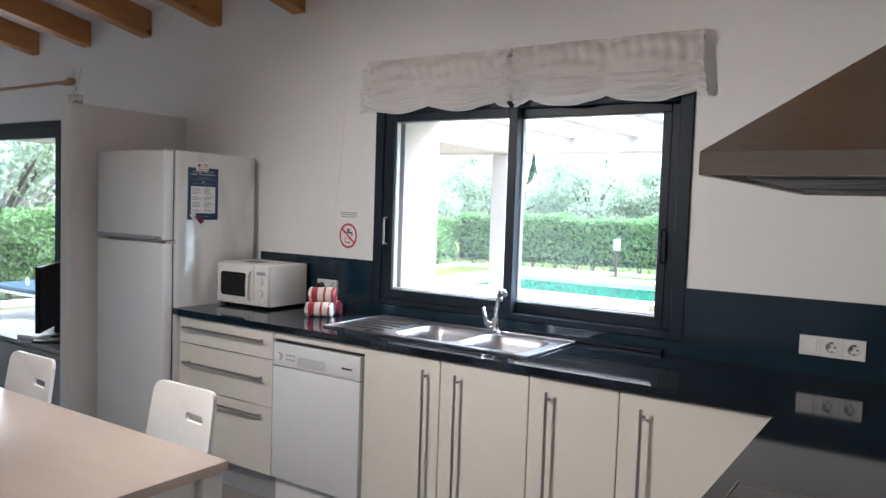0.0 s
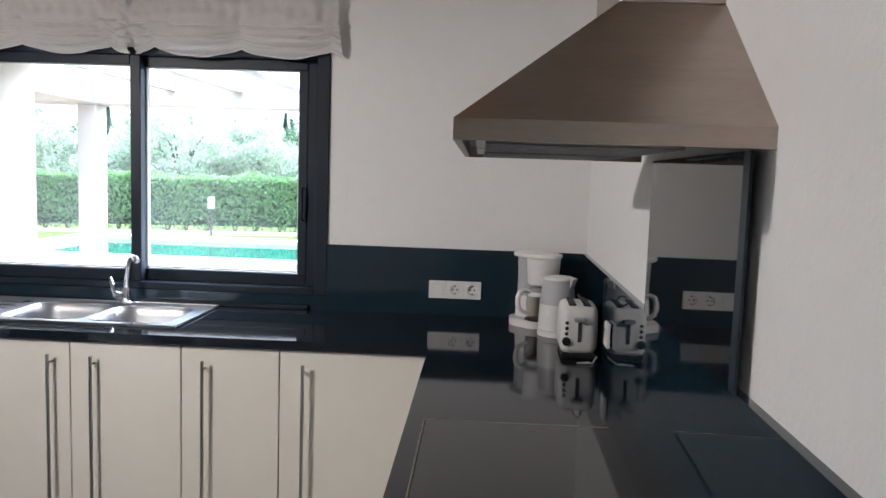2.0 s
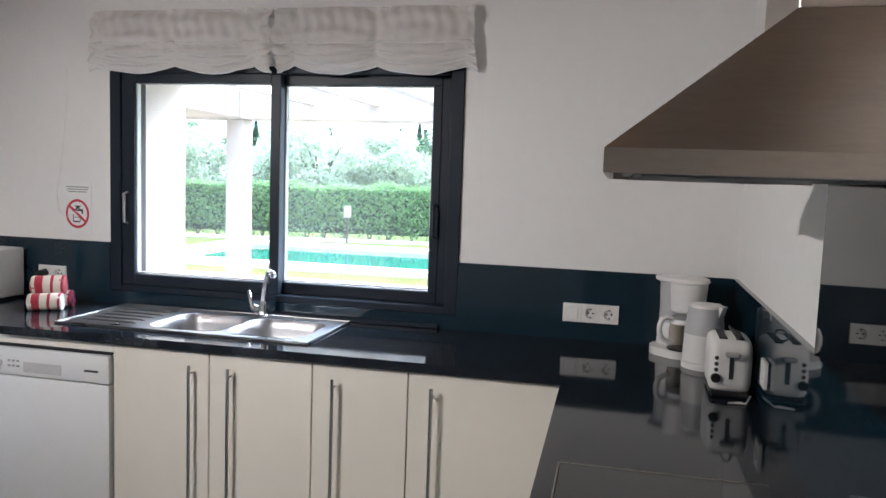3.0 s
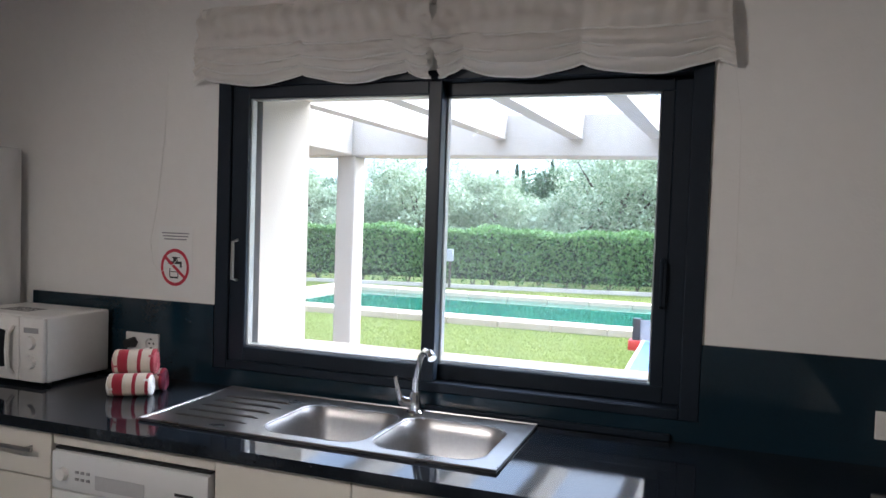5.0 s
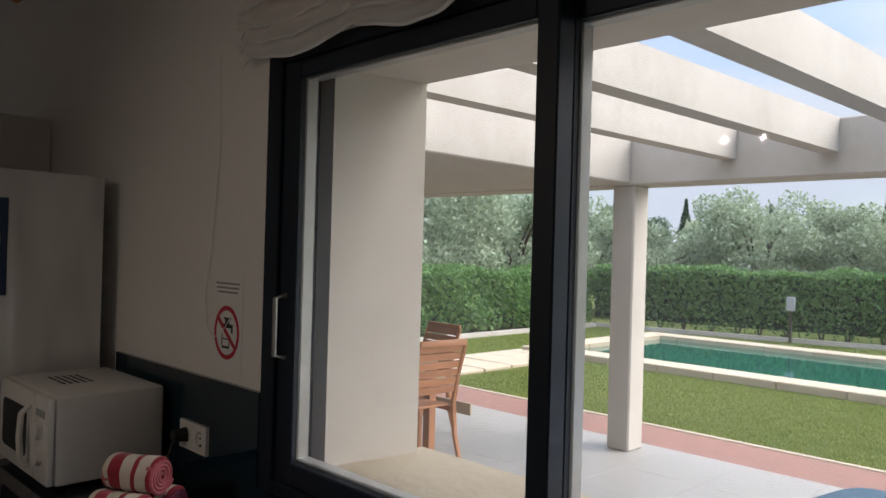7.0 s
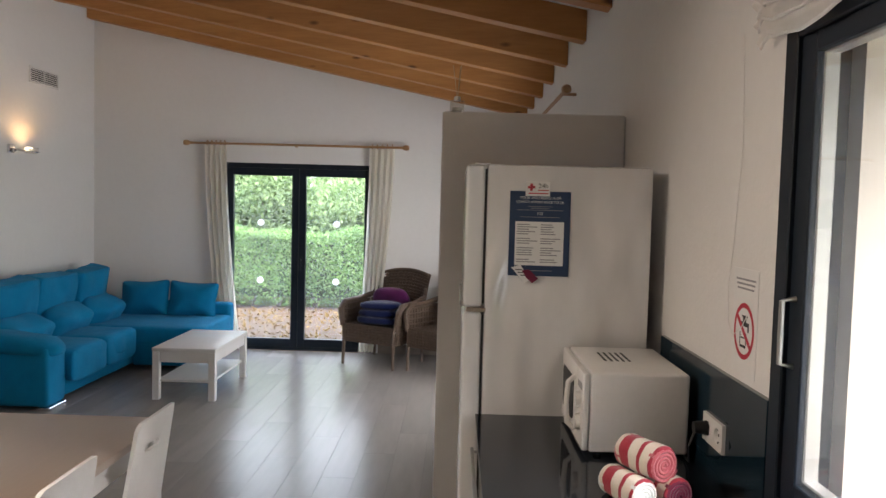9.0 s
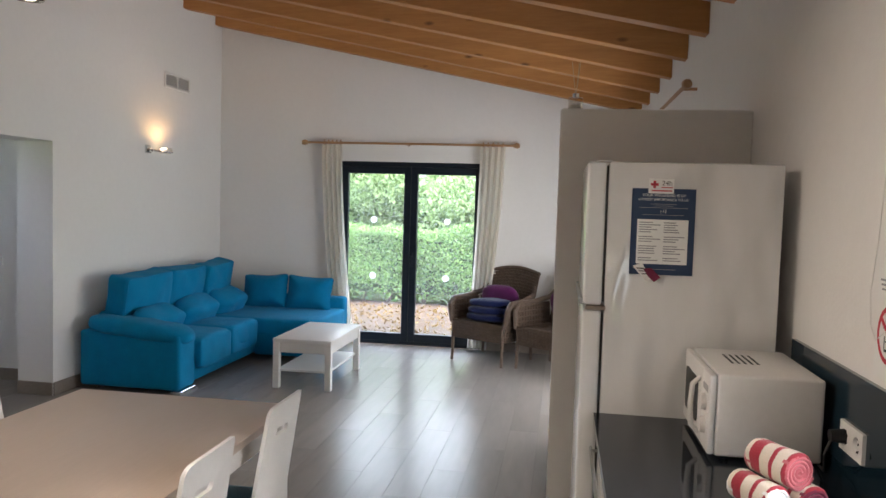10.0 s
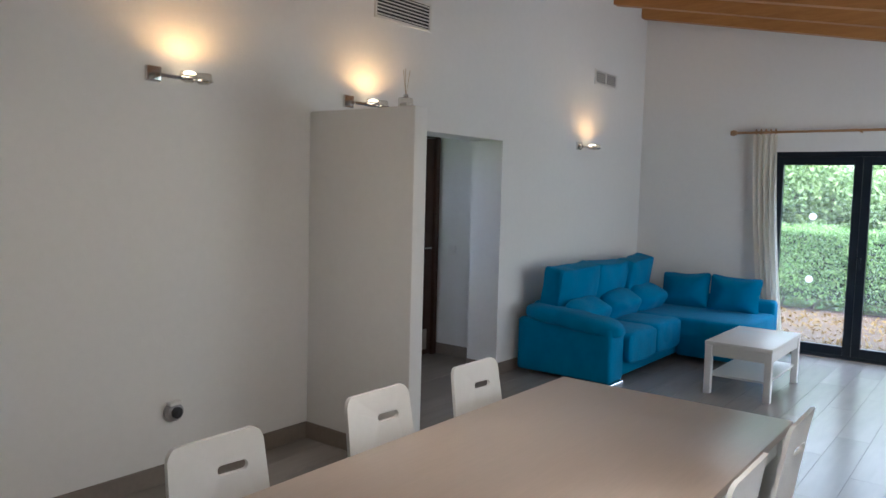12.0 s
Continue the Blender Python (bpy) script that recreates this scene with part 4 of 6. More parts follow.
# sink with drainer
sink = thing("sink", "stainless steel double sink with a ribbed drainer", "sink")
B1, B2 = (-1.696, -1.374, 2.75, 3.075), (-1.356, -1.036, 2.75, 3.075)
bm = bmesh.new()
zr = CT1 + 0.006
for a, b in (((SX0, SY0), (SX1, B1[2])), ((SX0, B1[3]), (SX1, SY1)), ((SX0, B1[2]), (B1[0], B1[3])), ((B1[1], B1[2]), (B2[0], B1[3])), ((B2[1], B1[2]), (SX1, B1[3]))):
    box(bm, (*a, CT1 + 0.0005), (*b, zr))
part("rim", bm, M_SINK, sink, smooth=0)
bm = bmesh.new()
for pts in ([(SX0, SY0), (SX1, SY0), (SX1, SY1), (SX0, SY1), (SX0, SY0)],):
    tube(bm, [(x, y, zr) for x, y in pts], 0.004, 6)
part("rolled_edge", bm, M_SINK, sink)


def bowl(x0, x1, y0, y1):
    bm = bmesh.new()
    rings = []
    w, h, cx, cy = x1 - x0, y1 - y0, (x0 + x1) / 2, (y0 + y1) / 2
    for inset, z, r in ((-0.004, zr + 0.001, 0.07), (0.0, zr - 0.003, 0.07), (0.012, zr - 0.04, 0.068), (0.02, zr - 0.13, 0.062), (0.035, zr - 0.148, 0.06), (0.06, zr - 0.154, 0.055), (0.1, zr - 0.157, 0.04)):
        rings.append([bm.verts.new((x, y, z)) for x, y in round_rect(w - 2 * inset, h - 2 * inset, r, 5, cx, cy)])
    for a, b in zip(rings, rings[1:]):
        for k in range(len(a)):
            bm.faces.new((a[k], a[(k + 1) % len(a)], b[(k + 1) % len(a)], b[k]))
    bm.faces.new(rings[-1])
    ob = part("bowl", bm, M_BOWL, sink, smooth=60)
    part("waste", cyl(bmesh.new(), (cx, cy, zr - 0.157), (cx, cy, zr - 0.153), 0.035, n=20), M_CHROME, ob)
    # corner fillets of the rim between the round bowl and its square cut
    for sx in (0, 1):
        for sy in (0, 1):
            cxx, cyy = (x0, x1)[sx], (y0, y1)[sy]
            ox, oy = cxx + (0.07 if sx == 0 else -0.07), cyy + (0.07 if sy == 0 else -0.07)
            a0 = {(0, 0): 180, (1, 0): 270, (1, 1): 0, (0, 1): 90}[(sx, sy)]
            arc = [(ox + 0.07 * math.cos(radians(a0 + 15 * k)), oy + 0.07 * math.sin(radians(a0 + 15 * k))) for k in range(7)]
            part("corner_plate", slab(bmesh.new(), [(cxx, cyy)] + arc[::-1], CT1 + 0.001, zr), M_SINK, ob, smooth=0)
    return ob


bowl(*B1)
bowl(*B2)
for k in range(5):
    y = 2.785 + 0.062 * k
    bm = tube(bmesh.new(), [(SX0 + 0.06, y, zr - 0.002), (SX0 + 0.08, y, zr + 0.002), (-1.77, y, zr + 0.003), (-1.75, y, zr - 0.002)], 0.004, 6)
    part("drainer_rib", bm, M_SINK, sink)
tap = thing("tap", "chrome mixer tap with a curved spout", "tap", at=(-1.355, 3.105, zr))
part("base", lathe(bmesh.new(), [(0.026, 0), (0.026, 0.008), (0.02, 0.014), (0.019, 0.06), (0.016, 0.07)]), M_CHROME, tap)
part("spout", tube(bmesh.new(), [(0, 0, 0.05), (0.0, 0, 0.1), (0.01, -0.004, 0.15), (0.022, -0.012, 0.185), (0.042, -0.03, 0.205), (0.062, -0.05, 0.203), (0.075, -0.062, 0.19)], [0.013, 0.0125, 0.012, 0.0115, 0.011, 0.012, 0.014], 12), M_CHROME, tap)
part("lever_base", tube(bmesh.new(), [(0, 0, 0.035), (-0.03, -0.008, 0.035), (-0.045, -0.012, 0.045)], [0.016, 0.017, 0.014], 12), M_CHROME, tap)
part("lever", tube(bmesh.new(), [(-0.042, -0.012, 0.04), (-0.052, -0.014, 0.075), (-0.062, -0.016, 0.115)], [0.011, 0.009, 0.007], 10), M_CHROME, tap)

# hob and hood
hob = thing("hob", "black glass hob set in the worktop", "hob")
part("glass", boxes(((0.0, 0.98, CT1 + 0.0005), (0.435, 1.80, CT1 + 0.005)), bevel=0.002), M_HOB, hob)
bm = bmesh.new()
box(bm, (0.0, 1.8005, CT1 + 0.001), (0.435, 1.804, CT1 + 0.0055))
box(bm, (-0.0035, 0.98, CT1 + 0.001), (-0.0005, 1.804, CT1 + 0.0055))
part("trim", bm, M_STEEL, hob)

hood = thing("cooker_hood", "brushed steel pyramid cooker hood on the wall", "cooker hood")
HY0h, HY1h, HXf, HZ = 1.097, 1.97, 0.07, 1.52
bm = bmesh.new()
zb = HZ + 0.03
low = [bm.verts.new(p) for p in ((HXf, HY0h, zb), (XE + 0.016, HY0h, zb), (XE + 0.016, HY1h, zb), (HXf, HY1h, zb))]
tp = [bm.verts.new(p) for p in ((0.335, 1.385, 1.775), (XE + 0.012, 1.385, 1.775), (XE + 0.012, 1.66, 1.775), (0.335, 1.66, 1.775))]
for k in range(4):
    j = (k + 1) % 4
    bm.faces.new((low[k], low[j], tp[j], tp[k]))
part("canopy", bm, M_STEEL, hood)
bm = boxes(((HXf, HY0h, HZ), (HXf + 0.012, HY1h, zb)), ((HXf + 0.012, HY0h, HZ), (XE - 0.001, HY0h + 0.012, zb)), ((HXf + 0.012, HY1h - 0.012, HZ), (XE - 0.001, HY1h, zb)))
part("rim", bm, M_STEEL, hood, smooth=0)
part("chimney", boxes(((0.337, 1.387, 1.775), (XE + 0.012, 1.658, 3.05)), bevel=0.002), M_STEEL, hood)
part("underside", boxes(((HXf + 0.012, HY0h + 0.012, zb - 0.004), (XE + 0.014, HY1h - 0.012, zb + 0.001))), M_GREYPL, hood, smooth=0)
for k in range(2):
    y0 = HY0h + 0.05 + 0.4 * k
    f = part("grease_filter", boxes(((HXf + 0.03, y0, HZ + 0.006), (XE - 0.09, y0 + 0.37, HZ + 0.013)), bevel=0.002), M_SINK, hood)
    for j in range(7):
        part("slat", boxes(((HXf + 0.045, y0 + 0.02 + 0.048 * j, HZ - 0.002), (XE - 0.105, y0 + 0.042 + 0.048 * j, HZ + 0.0055)), bevel=0.002), M_SINK, f)

# socket plates
def socket_plate(at, rz, n, plug=False, switch=False, label="white double wall socket on the splashback"):
    s = thing("wall_socket", label, "socket", at=at, rz=rz)
    w = 0.073 * n
    bm = bmesh.new()
    boxes_at = []
    for k in range(n):
        x = -w / 2 + 0.0365 + 0.073 * k
        if switch and k == 0:
            boxes_at.append(((x - 0.0365, -0.009, -0.037), (x + 0.0364, 0, 0.037)))
            continue
        # a square face pierced by a round well
        rings = [[], [], [], []]
        for q in range(32):
            a = math.tau * q / 32
            c, d = math.cos(a), math.sin(a)
            big = max(abs(c), abs(d))
            rings[0].append(bm.verts.new((x + 0.0364 * c / big, 0, 0.037 * d / big)))
            rings[1].append(bm.verts.new((x + 0.0362 * c / big, -0.009, 0.0368 * d / big)))
            rings[2].append(bm.verts.new((x + 0.0205 * c, -0.0095, 0.0205 * d)))
            rings[3].append(bm.verts.new((x + 0.019 * c, -0.0006, 0.019 * d)))
        for r0, r1 in zip(rings, rings[1:]):
            for q in range(32):
                bm.faces.new((r0[q], r0[(q + 1) % 32], r1[(q + 1) % 32], r1[q]))
        bm.faces.new(rings[3])
        for dx in (-0.0095, 0.0095):
            part("pin_hole", cyl(bmesh.new(), (x + dx, -0.0002, 0), (x + dx, -0.0012, 0), 0.0038, n=12), M_INK, s)
        for dz in (-0.0165, 0.0165):
            part("earth_clip", boxes(((x - 0.003, -0.007, dz - 0.0025), (x + 0.003, -0.0007, dz + 0.0025))), M_INK, s, smooth=0)
    part("plate", bm, M_WHITEPL, s, smooth=30)
    for a, b in boxes_at:
        part("plate", boxes((a, b), bevel=0.001), M_WHITEPL, s)
        x = (a[0] + b[0]) / 2
        part("switch", boxes(((x - 0.024, -0.0125, -0.026), (x + 0.024, -0.0092, 0.026)), bevel=0.002), M_WHITEPL, s)
    return s


socket_plate((0.022, 3.186, 0.995), 0, 3, switch=True, label="white wall socket with a switch above the worktop")
socket_plate((-2.47, 3.186, 1.005), 0, 2, label="white double socket behind the towels")
socket_plate((XE - 0.0155 + 0.0295, 2.36, 1.0), 268, 1, label="white wall socket beside the toaster")

# coffee maker
cm = thing("coffee_maker", "white plastic filter coffee maker with glass jug", "coffee maker", at=(0.375, 3.06, CT1), rz=-42)
part("base", slab(bmesh.new(), round_rect(0.2, 0.165, 0.08, 8, -0.02, -0.0225), 0, 0.03), M_WHITEPL, cm)
def oval(profile, at, sx, sy):
    bm = lathe(bmesh.new(), profile)
    for v in bm.verts:
        v.co = Vector((v.co.x * sx + at[0], v.co.y * sy + at[1], v.co.z))
    return bm


tank = part("tank", oval([(0.052, 0.03), (0.05, 0.06), (0.046, 0.115)], (-0.07, 0.005), 1.0, 1.0), M_WHITEPL, cm)
part("water_window", oval([(0.046, 0.115), (0.0445, 0.18), (0.048, 0.27), (0.05, 0.276)], (-0.07, 0.005), 1.0, 1.0), M_PALEGREY, tank, "translucent grey water window")
part("column", boxes(((-0.01, 0.0, 0.03), (0.078, 0.07, 0.2)), bevel=0.01, seg=2), M_WHITEPL, cm)
part("filter_holder", lathe(bmesh.new(), [(0.0, 0.165), (0.052, 0.167), (0.06, 0.175), (0.066, 0.265), (0.066, 0.274)], (0.026, -0.03, 0)), M_WHITEPL, cm)
part("lid", oval([(0.068, 0.274), (0.072, 0.279), (0.071, 0.29), (0.062, 0.295), (0.0, 0.297)], (-0.018, -0.012), 1.5, 1.05), M_WHITEPL, cm)
jug = part("jug", lathe(bmesh.new(), [(0.045, 0.036), (0.055, 0.045), (0.057, 0.1), (0.052, 0.135), (0.047, 0.145)], (0.03, -0.045, 0)), M_LAMPGLASS, cm, "clear glass jug")
part("lid", lathe(bmesh.new(), [(0.048, 0.145), (0.049, 0.153), (0.03, 0.16), (0, 0.16)], (0.03, -0.045, 0)), M_GREYPL, jug)
part("band", lathe(bmesh.new(), [(0.0535, 0.128), (0.0505, 0.144)], (0.03, -0.045, 0)), M_WHITEPL, jug)
part("jug_handle", tube(bmesh.new(), [(0.01, -0.09, 0.145), (0.0, -0.115, 0.152), (-0.007, -0.13, 0.146), (-0.01, -0.138, 0.125), (-0.01, -0.139, 0.1), (-0.006, -0.132, 0.076), (0.004, -0.115, 0.064), (0.012, -0.096, 0.06)], [0.008, 0.009, 0.01, 0.01, 0.01, 0.01, 0.009, 0.008], 10), M_WHITEPL, jug)
part("hot_plate", cyl(bmesh.new(), (0.022, -0.045, 0.03), (0.022, -0.045, 0.034), 0.055, n=24), M_BLACKPL, cm)
part("cable", tube(bmesh.new(), [(-0.08, 0.03, 0.012), (-0.11, 0.0, 0.008), (-0.115, -0.04, 0.006), (-0.09, -0.06, 0.006)], 0.004, 6), M_WHITEPL, cm)
# kettle
kt = thing("kettle", "white and grey plastic jug kettle", "kettle", at=(0.42, 2.88, CT1), rz=60)
part("base", lathe(bmesh.new(), [(0.072, 0), (0.072, 0.016), (0.066, 0.022), (0, 0.022)]), M_WHITEPL, kt)
part("body", lathe(bmesh.new(), [(0.068, 0.024), (0.07, 0.04), (0.066, 0.12), (0.056, 0.215), (0.053, 0.222), (0, 0.224)]), M_WHITEPL, kt)
part("upper_band", lathe(bmesh.new(), [(0.0672, 0.12), (0.0571, 0.212)]), M_PALEGREY, kt, "grey upper band")
part("handle", tube(bmesh.new(), [(0.052, 0.0, 0.205), (0.1, 0.0, 0.205), (0.112, 0.0, 0.18), (0.105, 0.0, 0.08), (0.064, 0.0, 0.06)], [0.011, 0.012, 0.012, 0.011, 0.01], 10), M_GREYPL, kt)
part("spout", prism_x(bmesh.new(), [(-0.053, 0.222), (-0.068, 0.219), (-0.057, 0.185)], -0.02, 0.02), M_WHITEPL, kt)
# toaster
to = thing("toaster", "white two-slot toaster with black trim", "toaster", at=(0.457, 2.585, CT1), rz=-2)
bm = bmesh.new()
pillow(bm, (0, 0, 0.095), (0.125, 0.2, 0.165), k=6, cuts=8)
part("body", bm, M_WHITEPL, to, smooth=60)
part("foot_band", boxes(((-0.056, -0.092, 0.0), (0.056, 0.092, 0.022)), bevel=0.006), M_BLACKPL, to)
for x in (-0.024, 0.024):
    part("slot", boxes(((x - 0.012, -0.075, 0.172), (x + 0.012, 0.075, 0.1795)), bevel=0.002), M_INK, to)
part("lever_track", boxes(((-0.006, -0.1025, 0.06), (0.006, -0.097, 0.14)), bevel=0.001), M_INK, to)
part("lever", boxes(((-0.02, -0.122, 0.128), (0.02, -0.099, 0.142)), bevel=0.004), M_GREYPL, to)
part("dial", cyl(bmesh.new(), (-0.042, -0.092, 0.06), (-0.042, -0.106, 0.06), 0.014), M_BLACKPL, to)
for k in range(3):
    part("button", cyl(bmesh.new(), (-0.042, -0.093, 0.085 + 0.018 * k), (-0.042, -0.1, 0.085 + 0.018 * k), 0.006, n=12), M_BLACKPL, to)
bm = bmesh.new()
tube(bm, [(0.01 + 0.012 * math.cos(a), 0.0 + 0.075 * math.sin(a) - 0.02, 0.18 + 0.02 * math.sin(a / 2) ** 2) for a in np.linspace(0, math.tau, 26)], 0.003, 6)
part("coiled_cable", bm, M_BLACKPL, to)
part("cable", tube(bmesh.new(), [(0.06, -0.09, 0.012), (0.04, -0.15, 0.004), (-0.01, -0.16, 0.004), (0.03, -0.14, 0.004)], 0.003, 6), M_WHITEPL, to)

# fridge
fr = thing("fridge", "white two-door fridge freezer beside the partition", "fridge", at=(-3.625, 2.53, 0))
FW = 0.60
part("body", boxes(((0, 0.07, 0.04), (FW, 0.615, 1.715)), bevel=0.008, seg=2), M_DENTED, fr)
for z0, z1 in ((0.06, 1.225), (1.24, 1.713)):
    d = part("door", boxes(((0, 0.0, z0), (FW, 0.062, z1)), bevel=0.011, seg=3), M_WHITEAPP, fr)
    part("gasket", boxes(((0.012, 0.0605, z0 + 0.012), (FW - 0.012, 0.0695, z1 - 0.012))), M_BLACKPL, d, smooth=0)
part("grip_rail", boxes(((0.02, -0.012, 1.2405), (FW - 0.02, 0.004, 1.262)), bevel=0.004), M_GREYPL, fr)
part("hinge", boxes(((FW - 0.06, 0.01, 1.2255), (FW + 0.004, 0.075, 1.2395)), bevel=0.002), M_STEEL, fr)
part("hinge", boxes(((FW - 0.05, 0.03, 1.7155), (FW - 0.01, 0.08, 1.721)), bevel=0.003), M_WHITEPL, fr)
for x in (0.05, FW - 0.05):
    part("foot", cyl(bmesh.new(), (x, 0.12, 0), (x, 0.12, 0.045), 0.02), M_BLACKPL, fr)
FXS = -3.024


def words(text, size, m, parent, material, name="print", align='CENTER'):
    """Lettering in the built-in font, turned into a mesh."""
    cu = bpy.data.curves.new("text", 'FONT')
    cu.body, cu.size, cu.align_x, cu.align_y = text, size, align, 'CENTER'
    cu.extrude = 0.0002
    tmp = new("text", cu)
    me = bpy.data.meshes.new_from_object(tmp.evaluated_get(bpy.context.evaluated_depsgraph_get()))
    bpy.data.objects.remove(tmp)
    me.materials.clear()
    me.materials.append(material)
    ob = new(name, me)
    ob.parent = parent
    ob.matrix_basis = m
    return ob


# poster on the fridge side: local x across, z up, facing -y, then turned to face east
po = thing("poster", "navy printed emergency notice held to the fridge", "poster", at=(FXS, 2.775, 1.49), rz=90)
part("sheet", boxes(((-0.1, -0.0022, -0.14), (0.1, -0.0005, 0.14))), M_NAVYPAPER, po, smooth=0)
inner = part("white_panel", boxes(((-0.08, -0.0034, -0.105), (0.08, -0.0024, 0.04))), M_PAPER, po, smooth=0)
rnd = random.Random(8)
for c in range(2):
    for k in range(17):
        z = 0.03 - 0.0077 * k
        if k in (5, 9, 14):
            continue
        x0 = -0.074 + 0.078 * c
        part("text_line", boxes(((x0, -0.0040, z - 0.0016), (x0 + rnd.uniform(0.035, 0.068), -0.0036, z + 0.0016))), M_GREYINK, inner, smooth=0)
words("YOUR WELLBEING IS OF", 0.0125, pose(0, -0.0026, 0.118, 90, 0, 0), po, M_PAPER)
words("UTMOST IMPORTANCE TO US.", 0.0115, pose(0, -0.0026, 0.104, 90, 0, 0), po, M_PAPER)
words("112", 0.014, pose(0, -0.0026, 0.066, 90, 0, 0), po, M_PAPER)
for z, w in ((0.09, 0.08), (0.084, 0.06), (0.055, 0.13), (0.078, 0.15), (-0.122, 0.09)):
    part("text_line", boxes(((-w / 2, -0.003, z - 0.0008), (w / 2, -0.0024, z + 0.0008))), M_GREYINK, po, smooth=0)
mg = thing("magnet", "white magnet card with a red cross", "magnet", at=(FXS, 2.765, 1.638), rz=90)
part("card", boxes(((-0.04, -0.006, -0.024), (0.04, -0.0042, 0.024)), bevel=0.0005), M_PAPER, mg)
part("cross", boxes(((-0.033, -0.0072, 0.001), (-0.009, -0.0062, 0.009)), ((-0.025, -0.0072, -0.007), (-0.017, -0.0062, 0.017))), M_REDINK, mg, smooth=0)
words("24h", 0.022, pose(0.018, -0.0064, 0.009, 90, 0, 0), mg, M_INK)
part("text_line", boxes(((-0.03, -0.007, -0.017), (0.034, -0.0062, -0.013)), ((0.0, -0.007, -0.006), (0.036, -0.0062, -0.003))), M_REDINK, mg, smooth=0)
m2 = thing("magnet", "crumpled white and maroon magnet at the notice corner", "magnet", at=(FXS, 2.735, 1.357), rz=90)
bm = slab(bmesh.new(), [(-0.05, 0.02), (-0.02, 0.03), (0.015, -0.02), (-0.005, -0.03)], 0.0045, 0.008)
bmesh.ops.rotate(bm, verts=bm.verts[:], cent=(0, 0, 0), matrix=Matrix.Rotation(radians(90), 3, 'X'))
part("card", bm, M_PAPER, m2)
bm = slab(bmesh.new(), [(-0.015, 0.012), (0.01, 0.015), (0.04, -0.015), (0.02, -0.03), (0.0, -0.012)], 0.0085, 0.011)
bmesh.ops.rotate(bm, verts=bm.verts[:], cent=(0, 0, 0), matrix=Matrix.Rotation(radians(90), 3, 'X'))
part("maroon_corner", bm, M_MAROON, m2)
for k in range(3):
    part("text_line", boxes(((-0.036 + 0.008 * k, -0.0088, 0.012 - 0.009 * k), (-0.014 + 0.01 * k, -0.0082, 0.015 - 0.009 * k))), M_INK, m2, smooth=0)

# microwave
mw = thing("microwave", "white microwave oven with a dark door window", "microwave", at=(-3.005, 2.865, CT1), rz=0)
MWX, MWD, MWH = 0.40, 0.295, 0.238
part("case", boxes(((0, 0.02, 0.012), (MWX, MWD, MWH)), bevel=0.008, seg=3), M_WHITEPL, mw)
door = part("door", boxes(((0.0, 0.0, 0.016), (0.29, 0.019, MWH - 0.004)), bevel=0.005, seg=2), M_WHITEPL, mw)
bm = bmesh.new()
prism_y(bm, round_rect(0.205, 0.13, 0.02, 4, 0.135, 0.122), -0.002, 0.001)
part("door_window", bm, M_SCREEN, door)
part("door_handle", tube(bmesh.new(), [(0.268, 0.0, 0.2), (0.268, -0.022, 0.18), (0.268, -0.026, 0.12), (0.268, -0.022, 0.06), (0.268, 0.0, 0.04)], 0.008, 8), M_WHITEPL, door)
cp = part("control_panel", boxes(((0.293, 0.0, 0.016), (MWX, 0.019, MWH - 0.004)), bevel=0.005, seg=2), M_WHITEPL, mw)
for z in (0.15, 0.085):
    k = part("knob", lathe(bmesh.new(), [(0.024, 0), (0.022, 0.014), (0, 0.014)], n=24, m=Matrix.Translation((0.347, 0.0, z)) @ pose(0, 0, 0, 90, 0, 0)), M_WHITEPL, cp)
part("display", boxes(((0.315, -0.001, 0.182), (0.38, 0.0005, 0.2))), M_GREYPL, cp, smooth=0)
for r in range(5):
    for c in range(4):
        part("vent_slot", boxes(((0.1 + 0.035 * c, 0.09 + 0.018 * r, MWH - 0.0005), (0.128 + 0.035 * c, 0.097 + 0.018 * r, MWH + 0.0008))), M_INK, mw, smooth=0)
for x in (0.03, MWX - 0.03):
    for y in (0.05, MWD - 0.04):
        part("foot", cyl(bmesh.new(), (x, y, 0), (x, y, 0.014), 0.012, n=12), M_BLACKPL, mw)


